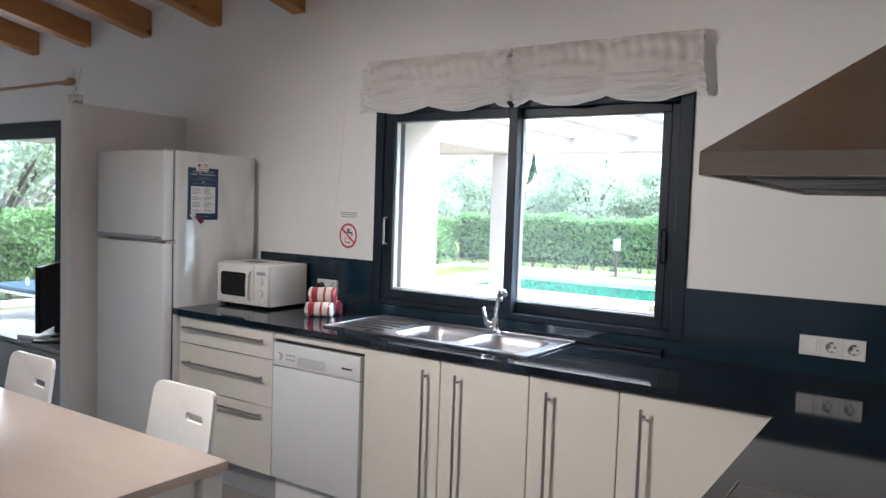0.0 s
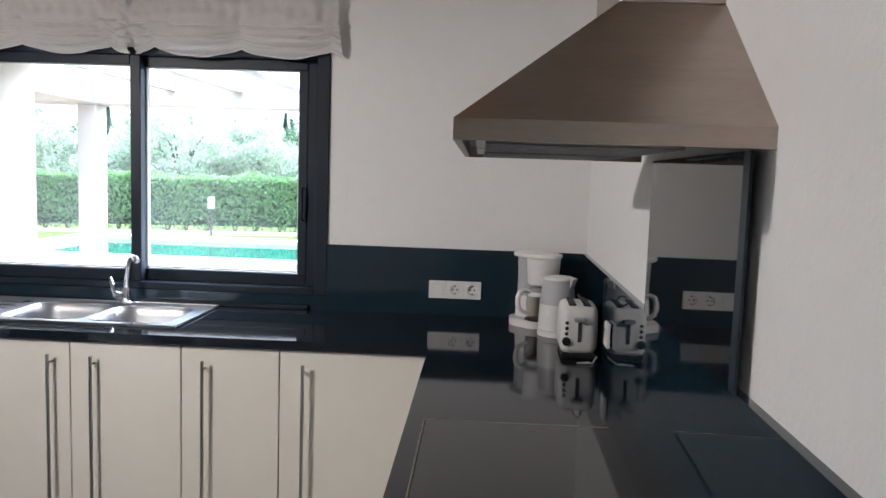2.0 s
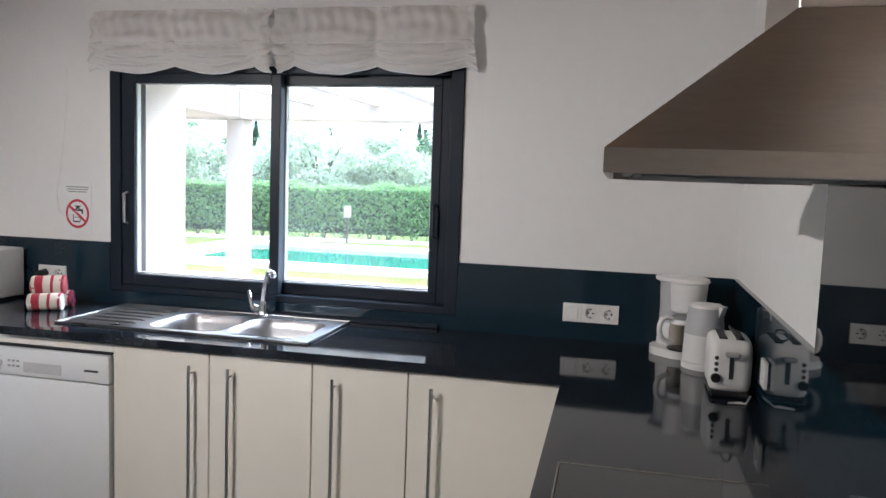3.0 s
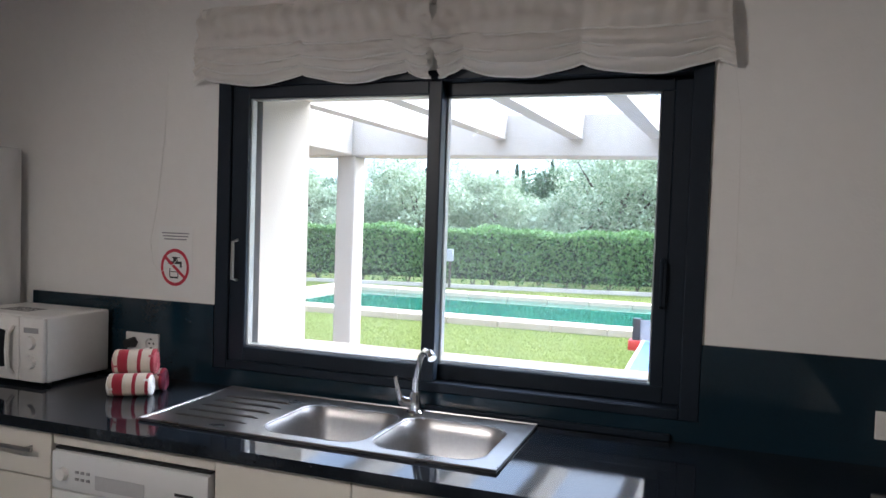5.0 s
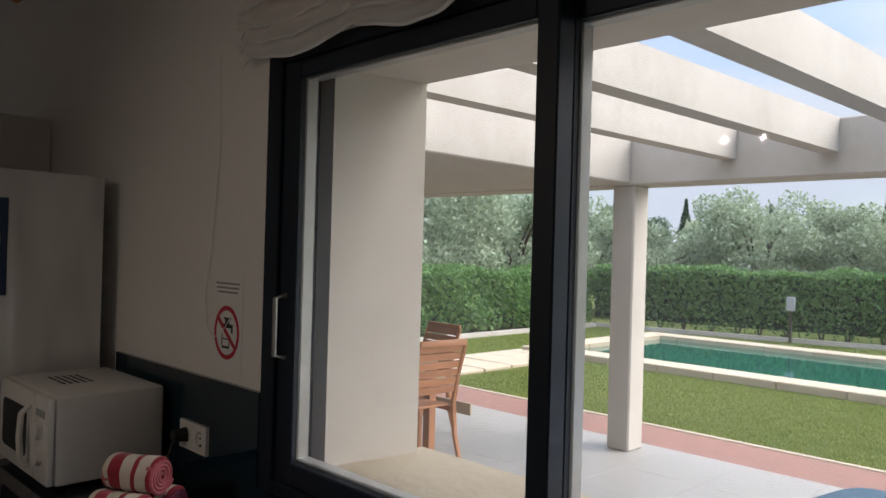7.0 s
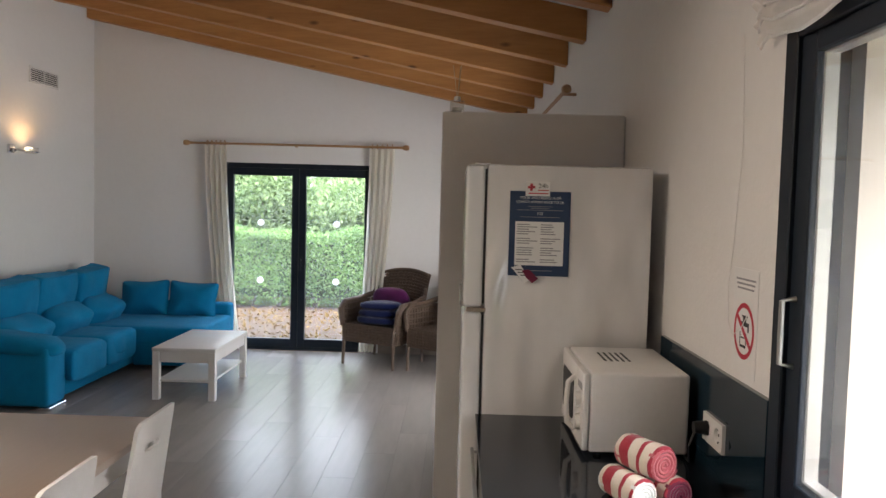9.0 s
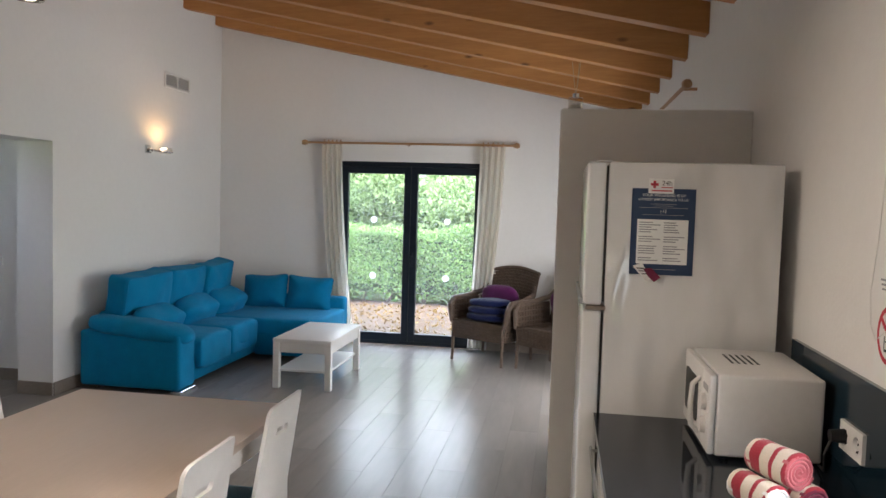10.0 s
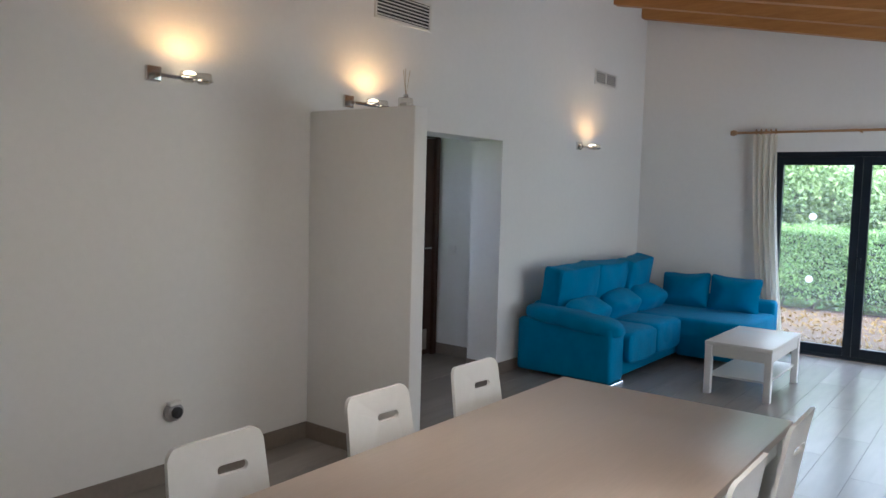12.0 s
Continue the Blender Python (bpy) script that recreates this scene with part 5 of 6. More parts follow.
def towel(at, rz, core, label, r=0.037, length=0.135):
    """A rolled striped towel lying on its side, axis along x."""
    t = thing("towel", label, "towel", "rolled towels", at=at, rz=rz)
    bands = [(0, 0.018, M_TOWEL), (0.018, 0.05, M_TOWELR), (0.05, 0.08, M_TOWEL), (0.08, 0.092, M_TOWELR), (0.092, 0.122, M_TOWEL), (0.122, 0.135, M_TOWELR)]
    turn = pose(0, 0, 0, 0, 90, 0)
    for a, b, m in bands:
        nseg = 26
        bm = bmesh.new()
        rings = []
        for s in np.linspace(a, b, 4):
            ring = []
            for k in range(nseg):
                an = k * math.tau / nseg
                rr = r * (1 + 0.05 * math.sin(3 * an + s * 30) + 0.02 * math.sin(7 * an)) - (0.005 if s in (0, length) else 0)
                ring.append(bm.verts.new((s - length / 2, rr * math.cos(an), r + rr * math.sin(an))))
            rings.append(ring)
        for p, q in zip(rings, rings[1:]):
            for k in range(nseg):
                bm.faces.new((p[k], p[(k + 1) % nseg], q[(k + 1) % nseg], q[k]))
        part("stripe", bm, m, t, smooth=60)
    for sx in (-1, 1):
        bm = bmesh.new()
        pts = []
        for k in range(60):
            an, rr = k * 0.42, r * (0.1 + 0.86 * k / 59)
            pts.append((sx * (length / 2 - 0.004), rr * math.cos(an), r + rr * math.sin(an)))
        tube(bm, pts, 0.0055, 6)
        cyl(bm, (sx * (length / 2 - 0.02), 0, r), (sx * (length / 2 - 0.008), 0, r), r * 0.95, n=20)
        part("rolled_end", bm, core, t, smooth=60)
    return t


towel((-2.285, 2.92, CT1), 24, M_PAPER, "rolled white and red striped towel on the worktop")
towel((-2.30, 3.005, CT1), 22, M_MAROON, "rolled maroon towel beside the socket")
towel((-2.305, 2.965, CT1 + 0.063), 26, M_PINK, "rolled red and white striped towel on two others", 0.041)
pl = thing("plug", "black plug with its cable in the socket", "plug", at=(-2.51, 3.177, 1.005))
part("plug_body", cyl(bmesh.new(), (0, 0, 0), (0, -0.035, 0), 0.019, 0.015), M_BLACKPL, pl)
part("cable", tube(bmesh.new(), [(0, -0.03, -0.01), (0.0, -0.045, -0.05), (-0.04, -0.03, -0.105), (-0.12, -0.02, -0.114), (-0.2, -0.03, -0.115)], 0.004, 6), M_BLACKPL, pl)

# paper sign
sg = thing("paper_sign", "white paper sign warning not to drink the water", "sign", at=(-2.345, YN, 1.29), rz=0)
part("sheet", boxes(((-0.075, -0.0018, -0.105), (0.075, -0.0004, 0.15))), M_PAPER, sg, smooth=0)
bm = bmesh.new()
for a in range(40):
    a0, a1 = a * math.tau / 40, (a + 1) * math.tau / 40
    vs = [bm.verts.new((r * math.cos(q) * 0.92, -0.0024, r * math.sin(q))) for r, q in ((0.068, a0), (0.068, a1), (0.056, a1), (0.056, a0))]
    bm.faces.new(vs)
part("ring", bm, M_REDINK, sg, smooth=0)
bm = slab(bmesh.new(), [(-0.05, 0.034), (-0.042, 0.042), (0.05, -0.034), (0.042, -0.042)], 0.0028, 0.0032)
bmesh.ops.rotate(bm, verts=bm.verts[:], cent=(0, 0, 0), matrix=Matrix.Rotation(radians(90), 3, 'X'))
part("stroke", bm, M_REDINK, sg, smooth=0)
bm = boxes(((-0.03, -0.0024, 0.012), (0.03, -0.0021, 0.022)), ((-0.008, -0.0024, 0.022), (0.012, -0.0021, 0.034)), ((-0.014, -0.0024, 0.034), (0.02, -0.0021, 0.038)), ((0.022, -0.0024, 0.0), (0.03, -0.0021, 0.012)))
part("tap_symbol", bm, M_INK, sg, smooth=0)
bm = boxes(((-0.022, -0.0024, -0.04), (0.014, -0.0021, -0.034)), ((-0.024, -0.0024, -0.034), (-0.02, -0.0021, -0.004)), ((0.012, -0.0024, -0.034), (0.016, -0.0021, -0.004)), ((-0.018, -0.0024, -0.018), (0.01, -0.0021, -0.015)))
part("glass_symbol", bm, M_INK, sg, smooth=0)
for k, w in enumerate((0.06, 0.056, 0.05)):
    part("text_line", boxes(((-w, -0.0024, 0.122 - 0.011 * k), (w, -0.002, 0.1265 - 0.011 * k))), M_GREYINK, sg, smooth=0)
bc = thing("blind_cord", "white beaded blind cord looped beside the window", "cord", at=(-2.40, YN - 0.004, 0))
part("cord", tube(bmesh.new(), [(0.03, -0.02, 2.0), (0.0, 0, 1.75), (-0.03, 0, 1.5), (-0.055, 0, 1.38), (-0.04, -0.001, 1.3), (-0.005, -0.002, 1.27), (0.05, -0.002, 1.3), (0.075, 0, 1.33)], 0.0011, 6), M_WHITEPL, bc)
bc = thing("blind_cord", "white blind cord hanging on the wall", "cord", at=(-0.45, YN - 0.004, 0))
part("cord", tube(bmesh.new(), [(-0.03, -0.02, 2.0), (0.0, 0, 1.8), (0.005, 0, 1.4), (-0.003, 0, 1.3)], 0.0006, 6), M_WHITEPL, bc)


# roman blinds: a sheer upper panel and folds that hang in swags, crumpled where they meet
def blind(x0, x1, inner, seed):
    """inner is the side (0 or 1) that meets the other blind."""
    b = thing("roman_blind", "white linen roman blind drawn up above the window", "blind", "kitchen blinds")
    nx = 120
    for name, zt, zl, swag, ys, out, flare in (("upper_panel", 2.205, 2.055, 0.01, 3.165, 0.06, 0.0), ("fold", 2.10, 2.012, 0.026, 3.16, 0.046, 0.35), ("fold", 2.07, 1.982, 0.03, 3.163, 0.036, 0.7), ("lower_fold", 2.04, 1.95, 0.036, 3.167, 0.024, 1.0)):
        bm = bmesh.new()
        rows = []
        nz = 16
        for j in range(nz + 1):
            v = j / nz
            row = []
            for i in range(nx + 1):
                u = i / nx
                s = abs(u - inner)
                # a short tail at the meeting edge, two swags with a peak between, a tail at the free edge
                if s < 0.1:
                    sw = 0.85 * math.cos(0.5 * math.pi * s / 0.1) ** 0.8
                elif s > 0.955:
                    sw = 0.7 * (s - 0.955) / 0.045
                else:
                    sw = abs(math.sin(math.tau * (s - 0.1) / 0.855)) ** 0.75
                meet, free = max(0.0, 1 - s / 0.13), max(0.0, 1 - (1 - s) / 0.1)
                z = zt + (zl - zt) * v - swag * (sw - 0.45) * v
                z += 0.006 * noise.noise(Vector((u * 8 + seed, v * 3, flare * 5))) * v
                belly = out * (0.55 + 0.45 * sw) * (1 - 0.6 * free ** 2) * math.sin(0.5 * math.pi * min(1.0, v * 1.15)) - 0.014 * max(0.0, v - 0.85) / 0.15
                crease = 0.006 * math.sin(v * 11 + 4 * sw + seed) * (0.3 + sw) + 0.011 * noise.noise(Vector((u * 11 + seed * 2, v * 4 + flare * 3, 1.5)))
                crease += 0.004 * math.sin(u * 95 + 2 * math.sin(v * 4 + seed)) * (1 - flare)
                crumple = (meet + 0.5 * free) * 0.018 * noise.noise(Vector((u * 34, v * 9 + flare * 4, seed)))
                y = min(ys - belly - crease - crumple, 3.197)
                x = x0 + (x1 - x0) * u + (0.02 * flare * free * v + 0.012 * meet * v * math.sin(6 * v + 3 * flare)) * (1 if inner == 0 else -1)
                row.append(bm.verts.new((x, y, z)))
            rows.append(row)
        for a, c in zip(rows, rows[1:]):
            for i in range(nx):
                bm.faces.new((a[i], a[i + 1], c[i + 1], c[i]))
        edge_line = [v.co.copy() + Vector((0, -0.002, 0)) for v in rows[-1]]
        cloth = part(name, bm, M_BLIND, b, smooth=70)
        part("hem", tube(bmesh.new(), edge_line, 0.004, 6), M_HEM, cloth, smooth=70)
    part("head_rail", boxes(((x0 + 0.01, 3.165, 2.17), (x1 - 0.01, 3.198, 2.2)), bevel=0.003), M_WHITEPL, b)
    return b


blind(-2.235, -1.352, 1, 1)
blind(-1.338, -0.488, 0, 2)


# ---- dining ----
tb = thing("dining_table", "pale wood topped dining table with white apron", "table", at=(-2.245, 0.995, 0))
TW, TD, TZ = 2.035, 0.90, 0.765
part("tabletop", boxes(((-TW / 2, -TD / 2, TZ - 0.028), (TW / 2, TD / 2, TZ)), bevel=0.003, seg=2), M_TABLE, tb)
for a, b in (((-TW / 2 + 0.03, -TD / 2 + 0.03), (TW / 2 - 0.03, -TD / 2 + 0.05)), ((-TW / 2 + 0.03, TD / 2 - 0.05), (TW / 2 - 0.03, TD / 2 - 0.03)), ((-TW / 2 + 0.03, -TD / 2 + 0.05), (-TW / 2 + 0.05, TD / 2 - 0.05)), ((TW / 2 - 0.05, -TD / 2 + 0.05), (TW / 2 - 0.03, TD / 2 - 0.05))):
    part("apron", boxes(((*a, TZ - 0.11), (*b, TZ - 0.03)), bevel=0.002), M_WHITEWD, tb)
for sx in (-1, 1):
    for sy in (-1, 1):
        x, y = sx * (TW / 2 - 0.045), sy * (TD / 2 - 0.045)
        part("leg", boxes(((x - 0.035, y - 0.035, 0), (x + 0.035, y + 0.035, TZ - 0.029)), bevel=0.004), M_WHITEWD, tb)


def dining_chair(at, rz):
    """Faces +y; the back stands at -y and leans out."""
    c = thing("dining_chair", "white moulded plywood dining chair with a slotted back", "chair", "chairs round the table", at=at, rz=rz)
    bm = bmesh.new()
    outer, hole = round_rect(0.325, 0.42, 0.035, 5, 0, 0.0), round_rect(0.10, 0.026, 0.0125, 5, -0.055, 0.115)
    lean = radians(9)

    def put(x, h, off):
        w = x * (1.0 - 0.10 * (h + 0.21) / 0.42)
        curve = 0.035 * (x / 0.17) ** 2
        hh = h + 0.21
        return (w, -0.20 - math.sin(lean) * hh + curve * 0.6 - off * math.cos(lean), 0.46 + math.cos(lean) * hh)
    for off in (0.0, 0.013):
        o = [bm.verts.new(put(x, h, off)) for x, h in outer]
        i = [bm.verts.new(put(x, h, off)) for x, h in hole]
        es = [bm.edges.new((l[k], l[(k + 1) % len(l)])) for l in (o, i) for k in range(len(l))]
        bmesh.ops.triangle_fill(bm, use_beauty=True, edges=es)
        if off == 0:
            fo, fi = o, i
    for a, b in ((fo, o), (fi, i)):
        for k in range(len(a)):
            bm.faces.new((a[k], a[(k + 1) % len(a)], b[(k + 1) % len(a)], b[k]))
    part("backrest", bm, M_WHITEWD, c, smooth=40)
    bm = pillow(bmesh.new(), (0, 0.02, 0.455), (0.40, 0.41, 0.03), k=8, cuts=6)
    part("seat", bm, M_TEALSEAT, c, "teal covered seat", smooth=60)
    part("seat_frame", boxes(((-0.18, -0.17, 0.415), (0.18, 0.2, 0.438)), bevel=0.004), M_WHITEWD, c)
    for sx in (-1, 1):
        part("leg", tube(bmesh.new(), [(sx * 0.16, 0.18, 0.42), (sx * 0.185, 0.2, 0.0)], 0.013, 10), M_SINK, c)
        part("leg", tube(bmesh.new(), [(sx * 0.16, -0.15, 0.42), (sx * 0.185, -0.22, 0.0)], 0.013, 10), M_SINK, c)
    return c


for x in (-2.82, -2.27, -1.65):
    dining_chair((x, 0.65, 0), 0)
for x, dy in ((-2.955, 0.0), (-2.395, 0.0), (-1.62, 0.07)):
    dining_chair((x, 1.28 + dy, 0), 180)


# lamp over the table
pd = thing("ceiling_lamp", "hanging bar lamp with lit halogen spots", "lamp", at=(-2.08, 1.10, 0))
part("rod", cyl(bmesh.new(), (0, 0, 2.13), (0, 0, under(1.1) + 0.16), 0.006, n=10), M_CHROME, pd)
part("bar", boxes(((-0.22, -0.02, 2.12), (0.22, 0.02, 2.14)), bevel=0.004), M_CHROME, pd)
part("rose", cyl(bmesh.new(), (0, 0, under(1.1) + 0.13), (0, 0, under(1.1) + 0.165), 0.05, n=20), M_CHROME, pd)
for dx in (-0.17, 0.0, 0.17):
    sp = part("spot", lathe(bmesh.new(), [(0.014, 0.1), (0.02, 0.095), (0.036, 0.03), (0.036, 0.025), (0.03, 0.028)], (dx, 0, 2.02)), M_CHROME, pd)
    part("bulb", cyl(bmesh.new(), (dx, 0, 2.046), (dx, 0, 2.052), 0.017, n=20), M_BULB, sp)
for k, (dx, aim) in enumerate(((-0.17, (-2.5, -1.3, 0.1)), (0.0, (-1.6, 3.0, 0.45)), (0.17, (0.4, 1.8, 0.95)))):
    lamp = new("spot_light", bpy.data.lights.new("spot_light", 'SPOT'))
    lamp.data.energy, lamp.data.color = (3.4, 5.6, 6.2)[k], (1.0, 0.84, 0.66)
    lamp.data.spot_size, lamp.data.spot_blend, lamp.data.shadow_soft_size = radians(126), 1.0, 0.012
    lamp.matrix_basis = look((-2.08 + dx, 1.10, 2.03), aim)


# ---- living room ----
sofa = thing("corner_sofa", "bright blue fabric corner sofa with chaise", "sofa", at=(-5.90, -1.31, 0))
# local: x from 0 at the arm to -2.45 at the far wall, y from 0 at the wall
part("base", boxes(((-2.40, 0.06, 0.05), (-0.27, 0.84, 0.24)), bevel=0.02, seg=2), M_SOFA, sofa)
part("chaise_base", boxes(((-2.44, 0.865, 0.05), (-1.42, 1.50, 0.27)), bevel=0.02, seg=2), M_SOFA, sofa)
bm = boxes(((-0.26, 0.0, 0.03), (0.0, 0.86, 0.475)), bevel=0.03, seg=3)
arm = part("arm", bm, M_SOFA, sofa)
bm = pillow(bmesh.new(), (-0.12, 0.47, 0.495), (0.31, 0.87, 0.15), k=3.2, cuts=9, wob=0.012, seed=3, sag=lambda q, c: q + Vector((0, 0, 0.04 * (-c.y) - (0.05 if c.y > 0.7 else 0) * (c.y - 0.7))))
part("arm_pad", bm, M_SOFA, arm, smooth=60)
part("foot", boxes(((-0.25, 0.78, 0), (-0.01, 0.87, 0.028)), bevel=0.004), M_CHROME, sofa, "chrome foot strip")
for x in (-0.06, -1.3, -2.3):
    part("foot", cyl(bmesh.new(), (x, 0.12, 0), (x, 0.12, 0.055), 0.022, n=12), M_CHROME, sofa)
part("foot", cyl(bmesh.new(), (-1.5, 1.4, 0), (-1.5, 1.4, 0.055), 0.022, n=12), M_CHROME, sofa)
for k, x in enumerate((-0.56, -1.14)):
    bm = pillow(bmesh.new(), (x, 0.58, 0.31), (0.59, 0.66, 0.2), k=8, cuts=11, wob=0.01, seed=k, sag=lambda q, c: q + Vector((0, 0, 0.015 * (1 - c.x * c.x) * max(0.0, c.z))))
    cushion = part("seat_cushion", bm, M_SOFA, sofa, smooth=60)
    bm = pillow(bmesh.new(), (x, 0.872, 0.275), (0.575, 0.075, 0.25), k=7, cuts=9, wob=0.006, seed=40 + k)
    part("front_flap", bm, M_SOFA, cushion, smooth=60)
bm = pillow(bmesh.new(), (-1.925, 0.86, 0.32), (1.01, 1.28, 0.18), k=14, cuts=11, wob=0.008, seed=5)
part("chaise_cushion", bm, M_SOFA, sofa, smooth=60)
part("back", boxes(((-2.42, 0.02, 0.2), (-0.2, 0.2, 0.6)), bevel=0.04, seg=3), M_SOFA, sofa)
part("side_back", boxes(((-2.46, 0.2, 0.2), (-2.30, 1.50, 0.53)), bevel=0.04, seg=3), M_SOFA, sofa)
for k, (x, w) in enumerate(((-0.46, 0.66), (-1.12, 0.645), (-1.77, 0.65))):
    tilt = pose(0, 0, 0, -9, (1.5, -1, 2)[k], (k - 1) * 4)
    bm = pillow(bmesh.new(), (x, 0.25, 0.705), (w - 0.015, 0.19, 0.40), k=12, cuts=15, wob=0.014, seed=8 + k, m=tilt.to_3x3(), sag=lambda q, c: q + Vector((0, 0.035 * (1 - c.x * c.x) * (1 - c.z * c.z) * c.y, 0.016 * abs(c.x) ** 4 * max(0.0, c.z) - 0.008 * (1 - c.x * c.x) * max(0.0, c.z))))
    head = part("headrest_cushion", bm, M_SOFA, sofa, smooth=60)
    # a raised seam along the front edge
    seam = [tilt.to_3x3() @ Vector((q[0], 0.088, q[1])) + Vector((x, 0.25, 0.705)) for q in round_rect(w - 0.035, 0.38, 0.03, 4)]
    part("piping", tube(bmesh.new(), seam + seam[:1], 0.006, 6), M_SOFA, head)
    bm = pillow(bmesh.new(), (x, 0.41, 0.5), (w - 0.005, 0.25, 0.24), k=4.2, cuts=13, wob=0.018, seed=14 + k, m=pose(0, 0, 0, -30, (-2, 1, -1)[k], 0).to_3x3(), sag=lambda q, c: Vector((q.x, q.y * (1 - 0.35 * abs(c.x) ** 8), q.z * (1 - 0.35 * abs(c.x) ** 8))))
    part("lumbar_cushion", bm, M_SOFA, sofa, smooth=60)
for k, y in enumerate((-0.665, -0.175)):
    bm = pillow(bmesh.new(), (0, 0, 0), (0.5, 0.18, 0.37), k=9, cuts=15, wob=0.01, seed=30 + k, m=pose(0, 0, 0, -16, (-3, 2)[k], 90).to_3x3(), sag=lambda q, c: Vector((q.x * (1 + 0.05 * (c.x * c.z) ** 2) - 0.012 * c.x * (1 - c.z * c.z), q.y * (1.04 - max(abs(c.x), abs(c.z)) ** 3.2), q.z * (1 + 0.06 * (c.x * c.z) ** 2) - 0.014 * c.z * (1 - c.x * c.x))))
    single("cushion", bm, M_SOFA, "blue square cushion leaning on the sofa", "cushion", "sofa cushions", at=(-8.13, y, 0.565), rz=0, smooth=60)

ct = thing("coffee_table", "white square-legged coffee table with a lower shelf", "coffee table", at=(-6.78, 0.39, 0), rz=0)
CX, CY = 0.90, 0.50
part("tabletop", boxes(((-CX / 2, -CY / 2, 0.385), (CX / 2, CY / 2, 0.415)), bevel=0.003, seg=2), M_WHITEWD, ct)
part("shelf", boxes(((-CX / 2 + 0.03, -CY / 2 + 0.03, 0.14), (CX / 2 - 0.03, CY / 2 - 0.03, 0.158)), bevel=0.002), M_WHITEWD, ct)
for sx in (-1, 1):
    part("apron", boxes(((sx * (CX / 2 - 0.02) - 0.009, -CY / 2 + 0.056, 0.30), (sx * (CX / 2 - 0.02) + 0.009, CY / 2 - 0.056, 0.384)), bevel=0.002), M_WHITEWD, ct)
    part("apron", boxes(((-CX / 2 + 0.056, sx * (CY / 2 - 0.02) - 0.009, 0.30), (CX / 2 - 0.056, sx * (CY / 2 - 0.02) + 0.009, 0.384)), bevel=0.002), M_WHITEWD, ct)
    for sy in (-1, 1):
        x, y = sx * (CX / 2 - 0.028), sy * (CY / 2 - 0.028)
        part("leg", boxes(((x - 0.026, y - 0.026, 0), (x + 0.026, y + 0.026, 0.384)), bevel=0.003), M_WHITEWD, ct)


def woven(bm, grid, r=0.0085, step_u=1, step_v=1):
    """Round strands along both ways of a grid of points."""
    for row in grid[::step_v]:
        tube(bm, row, r, 5)
    for k in range(0, len(grid[0]), step_u):
        tube(bm, [row[k] for row in grid], r * 0.8, 4)
    net = [[bm.verts.new(p) for p in row] for row in grid]
    for a, b in zip(net, net[1:]):
        for i in range(len(a) - 1):
            bm.faces.new((a[i], a[i + 1], b[i + 1], b[i]))
    return bm


def rattan_chair(at, rz):
    """Faces +y."""
    c = thing("rattan_armchair", "brown woven rattan armchair by the garden door", "armchair", "rattan armchairs", at=at, rz=rz)
    W, D = 0.29, 0.27
    seat = [[(x, y, 0.40 - 0.015 * math.cos(3 * x)) for x in np.linspace(-W, W, 15)] for y in np.linspace(-D, D, 15)]
    tagged(part("seat", woven(bmesh.new(), seat, 0.012), M_RATTAN, c), kind="stuff")
    ap = [[(x, D + 0.01, z) for x in np.linspace(-W, W, 15)] for z in np.linspace(0.24, 0.40, 7)]
    tagged(part("front_apron", woven(bmesh.new(), ap, 0.011), M_RATTAN, c), kind="stuff")
    for sx in (-1, 1):
        sd = [[(sx * (W + 0.01 + 0.03 * v), y, 0.24 + (0.16 + 0.20 * v * 1.0) * v + 0.0) for y in np.linspace(-D, D - 0.03 * v, 13)] for v in np.linspace(0, 1, 10)]
        tagged(part("side_panel", woven(bmesh.new(), sd, 0.011), M_RATTAN, c), kind="stuff")
        part("arm", tube(bmesh.new(), [(sx * (W + 0.02), D + 0.01, 0.38), (sx * (W + 0.05), D + 0.0, 0.55), (sx * (W + 0.05), D - 0.07, 0.61), (sx * (W + 0.045), 0.0, 0.615), (sx * (W + 0.02), -D, 0.66), (sx * (W - 0.01), -D - 0.06, 0.74)], [0.02, 0.028, 0.032, 0.03, 0.026, 0.02], 8), M_RATTAN, c)
        for y in (D, -D):
            part("leg", tube(bmesh.new(), [(sx * (W - 0.005), y, 0.39), (sx * (W + 0.005), y * 1.03, 0.0)], [0.02, 0.015], 8), M_RATTAN, c)
    bk = [[(x * (1 + 0.04 * v), -D - 0.02 - 0.14 * v + 0.05 * (x / W) ** 2, 0.40 + (0.46 + 0.05 * math.cos(x * 5)) * v) for x in np.linspace(-W, W, 17)] for v in np.linspace(0, 1, 17)]
    tagged(part("backrest", woven(bmesh.new(), bk, 0.011), M_RATTAN, c), kind="stuff")
    part("top_rail", tube(bmesh.new(), bk[-1], 0.022, 8), M_RATTAN, c)
    core = bmesh.new()
    box(core, (-W + 0.01, -D + 0.01, 0.375), (W - 0.01, D - 0.01, 0.392))
    part("seat_board", core, M_RATTAN, c)
    return c


A1 = (-8.02, 1.80, 0)
A2 = (-7.72, 2.47, 0)
rattan_chair(A1, -118)
rattan_chair(A2, -125)


def on_chair(name, at, rz, local, size, turn, material, label, seed, k=2.8):
    m = pose(*at, 0, 0, rz) @ Matrix.Translation(local)
    bm = pillow(bmesh.new(), (0, 0, 0), size, k=k, cuts=8, wob=0.01, seed=seed, m=pose(0, 0, 0, *turn).to_3x3())
    ob = single(name, bm, material, label, name, smooth=60)
    ob.matrix_basis = m
    return ob


on_chair("cushion", A1, -118, (0.02, -0.17, 0.58), (0.42, 0.13, 0.36), (-24, 0, 6), M_PURPLE, "purple cushion on the rattan armchair", 41)
